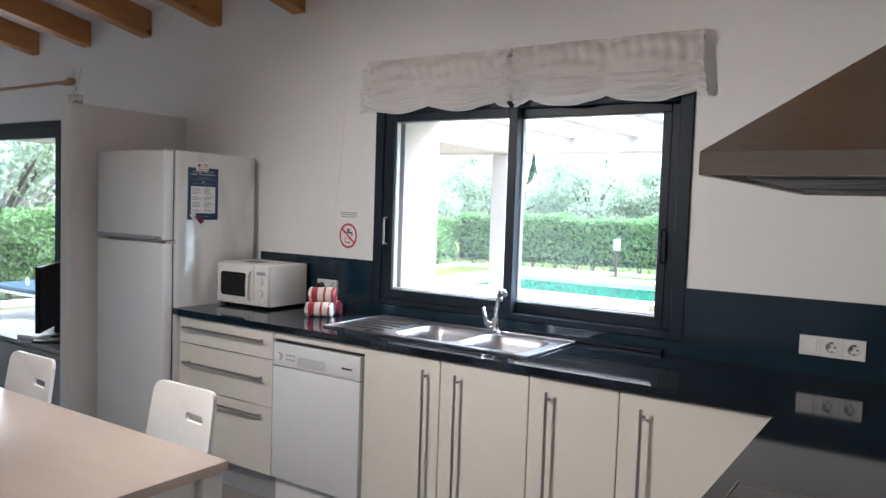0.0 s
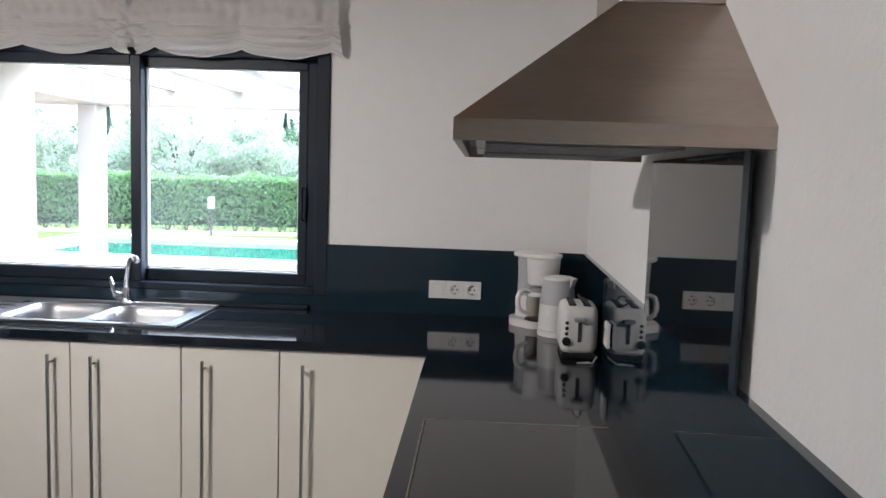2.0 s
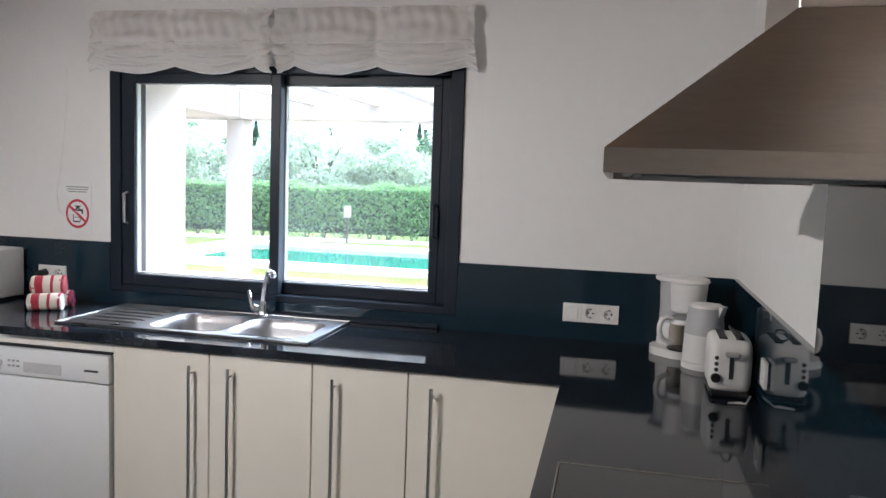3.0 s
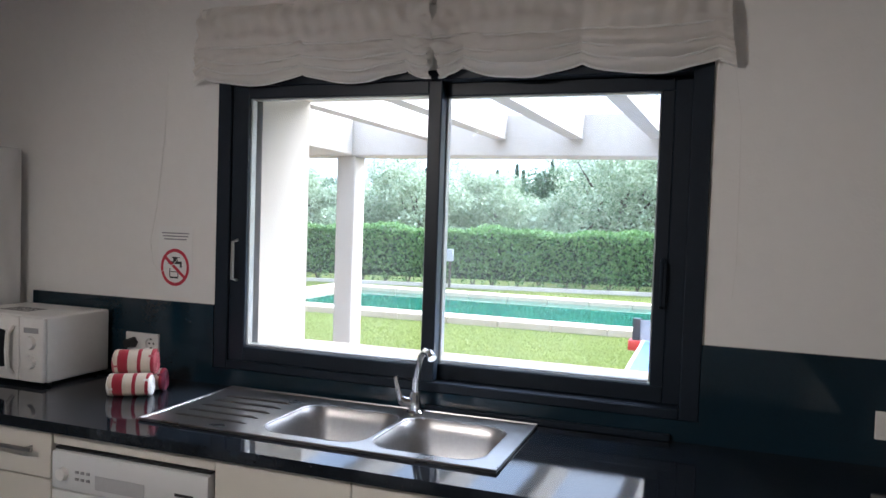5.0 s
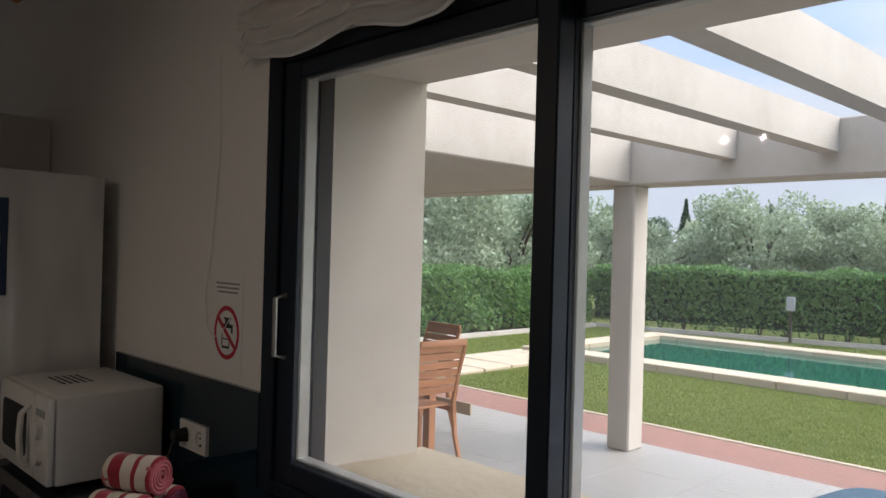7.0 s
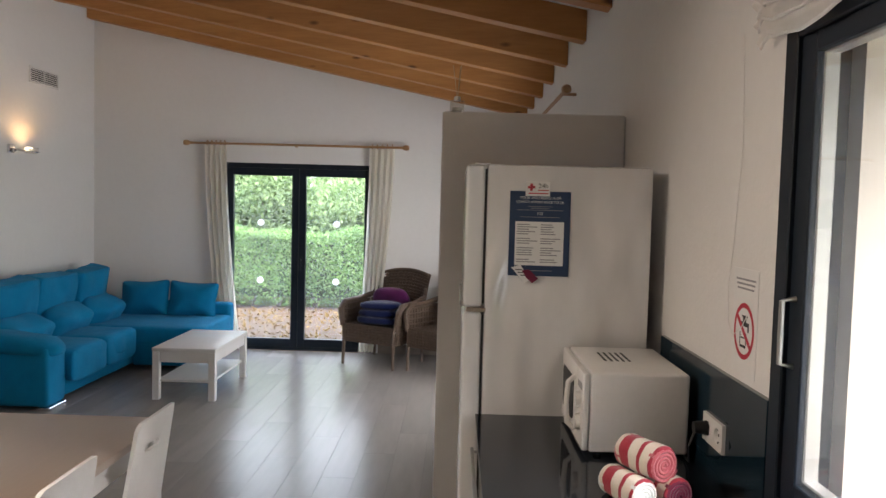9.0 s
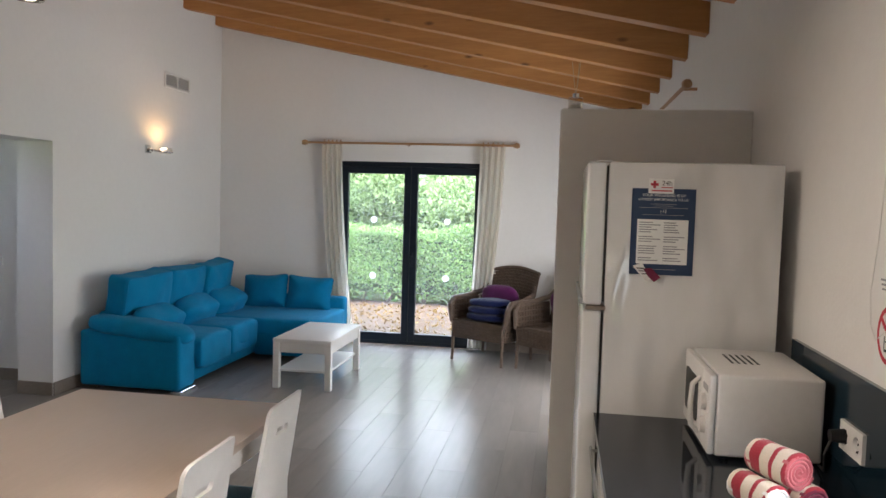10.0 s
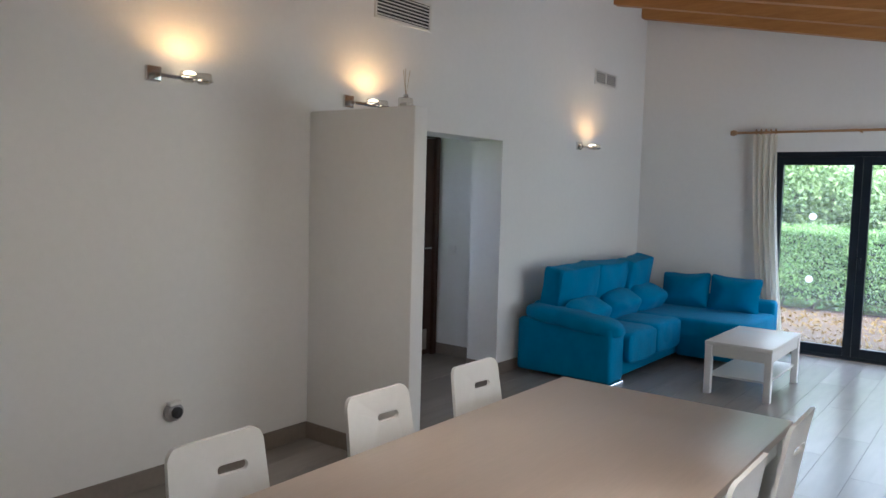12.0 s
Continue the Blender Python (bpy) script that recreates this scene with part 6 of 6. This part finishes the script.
on_chair("cushion", A2, -125, (0.0, -0.16, 0.58), (0.42, 0.13, 0.38), (-24, 0, 0), M_PURPLE, "purple cushion standing on the rattan armchair", 42)
for j in range(3):
    on_chair("blanket", A1, -118, (-0.03, 0.10, 0.45 + 0.07 * j), (0.46 - 0.03 * j, 0.34 - 0.03 * j, 0.085), (0, 0, 4 * j), M_NAVY, "folded navy blue blanket on the armchair", 44 + j, 3.2)


# curtains and rods
def curtain(y0, y1, yb0, yb1, seed):
    c = thing("curtain", "cream gathered curtain hanging beside the garden door", "curtain", "garden door curtains")
    bm = bmesh.new()
    nx, nz = 44, 26
    rows = []
    for j in range(nz + 1):
        v = j / nz
        a, b = y0 + (yb0 - y0) * v ** 1.6, y1 + (yb1 - y1) * v ** 1.6
        row = []
        for i in range(nx + 1):
            u = i / nx
            fold = math.sin(u * math.tau * 4.2 + seed + 0.8 * v) * (0.02 + 0.016 * v) + 0.006 * noise.noise(Vector((u * 8, v * 3, seed)))
            row.append(bm.verts.new((XW + 0.075 + fold, a + (b - a) * u, 2.165 - 2.14 * v)))
        rows.append(row)
    for p, q in zip(rows, rows[1:]):
        for i in range(nx):
            bm.faces.new((p[i], p[i + 1], q[i + 1], q[i]))
    part("cloth", bm, M_CURTAIN, c, smooth=80)
    for k in range(5):
        y = y0 + (y1 - y0) * (k + 0.5) / 5
        bm = tube(bmesh.new(), [(XW + 0.075 + 0.024 * math.cos(a), y, 2.19 + 0.024 * math.sin(a)) for a in np.linspace(0, math.tau, 16)], 0.005, 6)
        part("ring", bm, M_ROD, c)
    return c


curtain(-0.15, 0.08, 0.04, 0.25, 1)
curtain(1.58, 1.84, 1.50, 1.66, 2)


def rod(p0, p1, label, brackets):
    r = thing("curtain_rod", label, "curtain rod")
    p0, p1 = Vector(p0), Vector(p1)
    d = (p1 - p0).normalized()
    part("pole", cyl(bmesh.new(), p0, p1, 0.012, n=12), M_ROD, r)
    for q, s in ((p0, -1), (p1, 1)):
        m = Matrix.Translation(q) @ (d * s).to_track_quat('Z', 'Y').to_matrix().to_4x4()
        part("finial", lathe(bmesh.new(), [(0.013, -0.005), (0.016, 0.005), (0.011, 0.015), (0.022, 0.03), (0.03, 0.055), (0.024, 0.085), (0.0, 0.092)], n=16, m=m), M_ROD, r)
    for b, wall in brackets:
        part("bracket", cyl(bmesh.new(), b, wall, 0.009, n=10), M_ROD, r)
    return r


rod((XW + 0.075, -0.29, 2.185), (XW + 0.075, 1.90, 2.185), "turned pine curtain rod above the garden door", (((XW + 0.075, -0.2, 2.185), (XW, -0.2, 2.185)), ((XW + 0.075, 0.80, 2.172), (XW, 0.80, 2.172)), ((XW + 0.075, 1.86, 2.185), (XW, 1.86, 2.185))))
rod((-7.0, YN - 0.085, 2.27), (-4.98, YN - 0.085, 2.27), "turned pine curtain rod above the terrace door", (((-5.1, YN - 0.085, 2.27), (-5.1, YN, 2.27)), ((-6.9, YN - 0.085, 2.27), (-6.9, YN, 2.27))))


# wall lamps
def wall_lamp(x, z, power):
    w = thing("wall_lamp", "chrome wall lamp with a lit upward halogen", "wall lamp", "wall lamps", at=(x, YS, z))
    part("plate", boxes(((0.02, 0.0005, -0.04), (0.10, 0.022, 0.035)), bevel=0.003), M_CHROME, w)
    part("arm", boxes(((-0.2, 0.03, -0.022), (0.06, 0.075, -0.002)), bevel=0.004), M_CHROME, w)
    part("joint", cyl(bmesh.new(), (0.06, 0.02, -0.012), (0.06, 0.05, -0.012), 0.016), M_CHROME, w)
    for k, dx in enumerate((-0.09, -0.18)):
        g = part("glass_cup", lathe(bmesh.new(), [(0.022, -0.035), (0.036, -0.025), (0.04, 0.0), (0.036, 0.018)], (dx, 0.075, 0.005)), M_LAMPGLASS, w)
        part("ring", tube(bmesh.new(), [(dx + 0.038 * math.cos(a), 0.085 + 0.038 * math.sin(a), -0.015) for a in np.linspace(0, math.tau, 20)], 0.005, 6), M_CHROME, w)
    part("bulb", cyl(bmesh.new(), (-0.10, 0.075, 0.012), (-0.10, 0.075, 0.018), 0.03, n=20), M_BULB, w)
    la = new("wall_light", bpy.data.lights.new("wall_light", 'SPOT'))
    la.data.energy, la.data.color, la.data.spot_size, la.data.spot_blend, la.data.shadow_soft_size = power, (1.0, 0.55, 0.2), radians(174), 0.6, 0.03
    la.matrix_basis = look((x - 0.10, YS + 0.165, z + 0.03), (x - 0.10, YS + 0.22, z + 1))
    return w


wall_lamp(-2.60, 2.06, 0.36)
wall_lamp(-3.93, 2.07, 0.36)
wall_lamp(-7.02, 1.985, 0.28)


def vent(x0, x1, z0, z1, cols, n, label):
    v = thing("air_vent", label, "vent", at=(0, YS, 0))
    part("backing", boxes(((x0 + 0.01, 0.0005, z0 + 0.01), (x1 - 0.01, 0.003, z1 - 0.01))), M_INK, v, smooth=0)
    part("frame", frame_rect(x0, x1, z0, z1, 0.0005, 0.014, 0.02), M_WHITEPL, v)
    for c in range(cols):
        a, b = x0 + 0.02 + (x1 - x0 - 0.04) * c / cols, x0 + 0.02 + (x1 - x0 - 0.04) * (c + 1) / cols
        if c:
            part("mullion", boxes(((a - 0.006, 0.003, z0 + 0.02), (a + 0.006, 0.013, z1 - 0.02))), M_WHITEPL, v, smooth=0)
        for k in range(n):
            z = z0 + 0.02 + (z1 - z0 - 0.04) * (k + 0.5) / n
            bm = boxes(((a + 0.004, 0.004, z - 0.004), (b - 0.004, 0.012, z + 0.003)))
            part("slat", bm, M_WHITEPL, v, smooth=0)
    return v


vent(-7.74, -7.25, 2.60, 2.75, 2, 6, "small white slatted air vent on the wall")
vent(-4.68, -4.10, 2.63, 2.83, 1, 7, "wide white slatted air vent on the wall")
th = thing("wall_inlet", "grey round vacuum inlet on the wall", "wall inlet", at=(-2.645, YS, 0.365))
fm = pose(0, 0, 0, -90, 0, 0)
part("collar", lathe(bmesh.new(), [(0.05, 0), (0.05, 0.02), (0.044, 0.035), (0.03, 0.04), (0.028, 0.03), (0, 0.028)], n=26, m=fm), M_GREYPL, th)
part("cap", lathe(bmesh.new(), [(0.03, 0.0), (0.03, 0.014), (0.0, 0.018)], (0, -0.0, 0.035), n=22, m=fm), M_BLACKPL, th)
part("hinge", boxes(((-0.035, 0.0, 0.035), (0.035, 0.04, 0.055)), bevel=0.005), M_WHITEPL, th)


def diffuser(at):
    d = thing("reed_diffuser", "small square glass reed diffuser with sticks", "diffuser", "reed diffusers", at=at)
    part("bottle", boxes(((-0.03, -0.03, 0), (0.03, 0.03, 0.05)), bevel=0.006, seg=2), M_LAMPGLASS, d, "clear glass bottle")
    part("liquid", boxes(((-0.025, -0.025, 0.005), (0.025, 0.025, 0.02)), bevel=0.004), M_WHITEPL, d)
    part("collar", cyl(bmesh.new(), (0, 0, 0.051), (0, 0, 0.068), 0.014), M_CHROME, d)
    for k, (dx, dy) in enumerate(((-0.02, 0.01), (0.0, -0.02), (0.025, 0.015))):
        part("reed", cyl(bmesh.new(), (dx * 0.1, dy * 0.1, 0.07), (dx, dy, 0.20), 0.0014, n=6), M_REED, d)


diffuser((-3.775, 2.49, 1.975))
diffuser((-3.615, -0.66, 1.975))

# television corner behind the partition
tu = thing("tv_unit", "low grey television unit behind the partition", "tv unit", at=(-4.95, 2.62, 0))
part("top", boxes(((-0.55, 0.0, 0.47), (0.85, 0.45, 0.5)), bevel=0.003), M_TVUNIT, tu)
part("body", boxes(((-0.53, 0.03, 0.06), (0.83, 0.44, 0.469)), bevel=0.003), M_TVUNIT, tu)
for k in range(3):
    part("door", boxes(((-0.52 + 0.45 * k, 0.012, 0.08), (-0.08 + 0.45 * k, 0.029, 0.46)), bevel=0.002), M_TVUNIT, tu)
part("plinth", boxes(((-0.5, 0.06, 0), (0.8, 0.42, 0.06))), M_BLACKPL, tu, smooth=0)
tv = thing("television", "black flat television on its stand", "television", at=(-4.72, 2.90, 0.50), rz=-45)
part("screen", boxes(((-0.36, -0.02, 0.06), (0.36, 0.012, 0.49)), bevel=0.004), M_SCREEN, tv)
part("neck", boxes(((-0.03, 0.0, 0.01), (0.03, 0.03, 0.1)), bevel=0.004), M_BLACKPL, tv)
part("foot", boxes(((-0.16, -0.08, 0.0), (0.16, 0.1, 0.014)), bevel=0.004), M_BLACKPL, tv)
rc = thing("remote_control", "black remote control on the unit", "remote", at=(-4.42, 2.68, 0.50), rz=35)
part("case", boxes(((-0.09, -0.02, 0), (0.09, 0.02, 0.018)), bevel=0.005), M_BLACKPL, rc)
rt = thing("router", "small white router box on the unit", "router", at=(-4.62, 2.70, 0.50), rz=10)
part("case", boxes(((-0.1, -0.05, 0), (0.1, 0.05, 0.03)), bevel=0.008, seg=2), M_WHITEPL, rt)


# ---- terrace furniture ----
def garden_chair(at, rz):
    """Faces +y."""
    c = thing("garden_chair", "orange-brown slatted hardwood garden chair", "chair", "garden chairs", at=at, rz=rz)
    for sx in (-1, 1):
        part("rear_leg", tube(bmesh.new(), [(sx * 0.19, -0.30, 0.0), (sx * 0.195, -0.22, 0.22), (sx * 0.2, -0.19, 0.44), (sx * 0.205, -0.23, 0.66), (sx * 0.21, -0.30, 0.89)], [0.02, 0.022, 0.024, 0.02, 0.017], 6), M_TEAK, c)
        part("front_leg", boxes(((sx * 0.2 - 0.02, 0.19, 0), (sx * 0.2 + 0.02, 0.23, 0.43)), bevel=0.005), M_TEAK, c)
        part("side_rail", boxes(((sx * 0.2 - 0.011, -0.19, 0.375), (sx * 0.2 + 0.011, 0.19, 0.42)), bevel=0.003), M_TEAK, c)
    for k in range(7):
        y = -0.17 + 0.062 * k
        part("seat_slat", boxes(((-0.185, y, 0.423 - 0.01 * math.sin(math.pi * k / 6)), (0.185, y + 0.052, 0.44 - 0.01 * math.sin(math.pi * k / 6))), bevel=0.003), M_TEAK, c)
    for k in range(6):
        h = 0.53 + 0.062 * k
        yy = -0.20 - 0.10 * ((h - 0.44) / 0.45) ** 1.3
        part("back_slat", prism_x(bmesh.new(), [(yy, h), (yy + 0.016, h), (yy + 0.004, h + 0.052), (yy - 0.012, h + 0.052)], -0.195, 0.195), M_TEAK, c)
    part("top_rail", boxes(((-0.215, -0.315, 0.88), (0.215, -0.29, 0.93)), bevel=0.008, seg=2), M_TEAK, c)
    return c


gt = thing("garden_table", "grey-brown wooden garden table on the terrace", "table", at=(-5.5, 5.9, ZT), rz=0)
for k in range(9):
    part("table_slat", boxes(((-0.85, -0.45 + 0.1 * k, 0.71), (0.85, -0.355 + 0.1 * k, 0.735)), bevel=0.003), M_STONE, gt)
part("apron", frame_rect(-0.8, 0.8, -0.4, 0.4, 0, 0.08, 0.02), M_TEAK, gt)
gt.children[-1].matrix_basis = pose(0, 0, 0.709, -90, 0, 0)
for sx in (-1, 1):
    for sy in (-1, 1):
        part("leg", boxes(((sx * 0.75 - 0.035, sy * 0.36 - 0.035, 0), (sx * 0.75 + 0.035, sy * 0.36 + 0.035, 0.71)), bevel=0.004), M_TEAK, gt)
garden_chair((-4.68, 6.05, ZT), 85)
garden_chair((-5.3, 6.62, ZT), 175)
garden_chair((-5.85, 6.60, ZT), 180)
garden_chair((-5.15, 5.2, ZT), 0)
garden_chair((-5.85, 5.2, ZT), 0)

tt = thing("ping_pong_table", "blue table tennis table with grey legs", "table", at=(-0.93, 4.97, ZT))
for y0 in (0.0, 1.30):
    top = part("playing_top", boxes(((0.0, y0 + 0.003, 0.725), (1.5, y0 + 1.297, 0.748))), M_TTBLUE, tt, smooth=0)
    part("white_line", boxes(((0.0, y0 + 0.003, 0.7485), (0.02, y0 + 1.297, 0.7495)), ((0.74, y0 + 0.003, 0.7485), (0.745, y0 + 1.297, 0.7495))), M_PAPER, top, smooth=0)
    part("apron", boxes(((0.0, y0 + 0.0035, 0.68), (0.012, y0 + 1.296, 0.7245)), ((0.012, y0 + 0.0035, 0.68), (1.5, y0 + 0.016, 0.7245))), M_GASKET, tt, smooth=0)
    for x in (0.12, 1.38):
        for y in (y0 + 0.15, y0 + 1.1):
            part("leg", boxes(((x - 0.02, y - 0.02, 0), (x + 0.02, y + 0.02, 0.7245)), bevel=0.003), M_GASKET, tt)
for x in (-0.035, 1.54):
    p = part("net_post", boxes(((x - 0.025, 1.27, 0.70), (x + 0.025, 1.33, 0.91)), bevel=0.003), M_BLACKPL, tt)
    part("clamp", boxes(((x - 0.05, 1.24, 0.69), (x + 0.03, 1.36, 0.76)), bevel=0.008, seg=2), M_REDPL, p, "red clamp")
part("net", boxes(((-0.03, 1.298, 0.76), (1.52, 1.302, 0.90))), M_GREYPL, tt, smooth=0)


def lounger(at, rz, label):
    s = thing("sun_lounger", label, "sun lounger", "sun loungers", at=at, rz=rz)
    bm = pillow(bmesh.new(), (0, 0.55, 0.36), (0.66, 1.15, 0.07), k=6, cuts=8)
    part("seat_pad", bm, M_LOUNGE, s, smooth=60)
    bm = pillow(bmesh.new(), (0, -0.28, 0.44), (0.62, 0.62, 0.07), k=6, cuts=8, m=pose(0, 0, 0, -20, 0, 0).to_3x3())
    part("back_pad", bm, M_LOUNGE, s, smooth=60)
    for sx in (-1, 1):
        part("rail", tube(bmesh.new(), [(sx * 0.31, -0.55, 0.31), (sx * 0.31, 1.1, 0.31)], 0.018, 8), M_WHITEPL, s)
        for y in (-0.4, 0.95):
            part("leg", tube(bmesh.new(), [(sx * 0.3, y, 0.30), (sx * 0.3, y + 0.04, 0.15), (sx * 0.3, y, 0.0)], 0.018, 8), M_WHITEPL, s)
    return s


lounger((-1.74, 5.5, ZT), -10, "blue padded sun lounger with white legs on the terrace")
lounger((-8.3, 5.0, ZT), 90, "blue padded sun lounger with white frame on the terrace")
hs = thing("hedge_box", "small pale grey meter box standing at the hedge", "meter box", at=(-6.25, 17.62, ZG))
part("box", boxes(((-0.075, -0.05, 0.64), (0.075, 0.05, 0.92)), bevel=0.01), M_GREYPL, hs)
part("post", boxes(((-0.025, -0.02, 0), (0.025, 0.02, 0.64)), bevel=0.004), M_BARK, hs)


# ---- floor tiles, terrace tiles ----
PW, PL = 0.195, 1.2
plank = mesh_of(boxes(((0, 0, -0.0028), (PL - 0.0015, PW - 0.0015, 0.0)), bevel=0.0006), M_FLOOR, 0)
cut = {}
row, y = 0, YS
while y < YN - 0.02:
    wid = min(PW, YN - y)
    x = XW - PL * ((row * 0.37) % 1.0)
    while x < XE - 0.01:
        a, b = max(x, XW), min(x + PL, XE)
        if b - a > 0.02:
            key = (round(b - a, 3), round(wid, 3))
            if key not in cut:
                cut[key] = plank if key == (PL, PW) else mesh_of(boxes(((0, 0, -0.0028), (key[0] - 0.0015, key[1] - 0.0015, 0.0)), bevel=0.0006), M_FLOOR, 0)
            ob = new("floor_plank", cut[key])
            ob.parent = floor
            ob.location = (a, y, 0)
        x += PL
    y += PW
    row += 1
terrace = bpy.data.objects["terrace"]
tile = mesh_of(boxes(((0.0012, 0.0012, ZT - 0.006), (0.5988, 0.5988, ZT)), bevel=0.001), M_TERRACE, 0)
for i in range(26):
    for j in range(7):
        ob = new("terrace_tile", tile)
        ob.parent = terrace
        ob.location = (-9.6 + 0.6 * i, YO + 0.01 + 0.6 * j, 0)
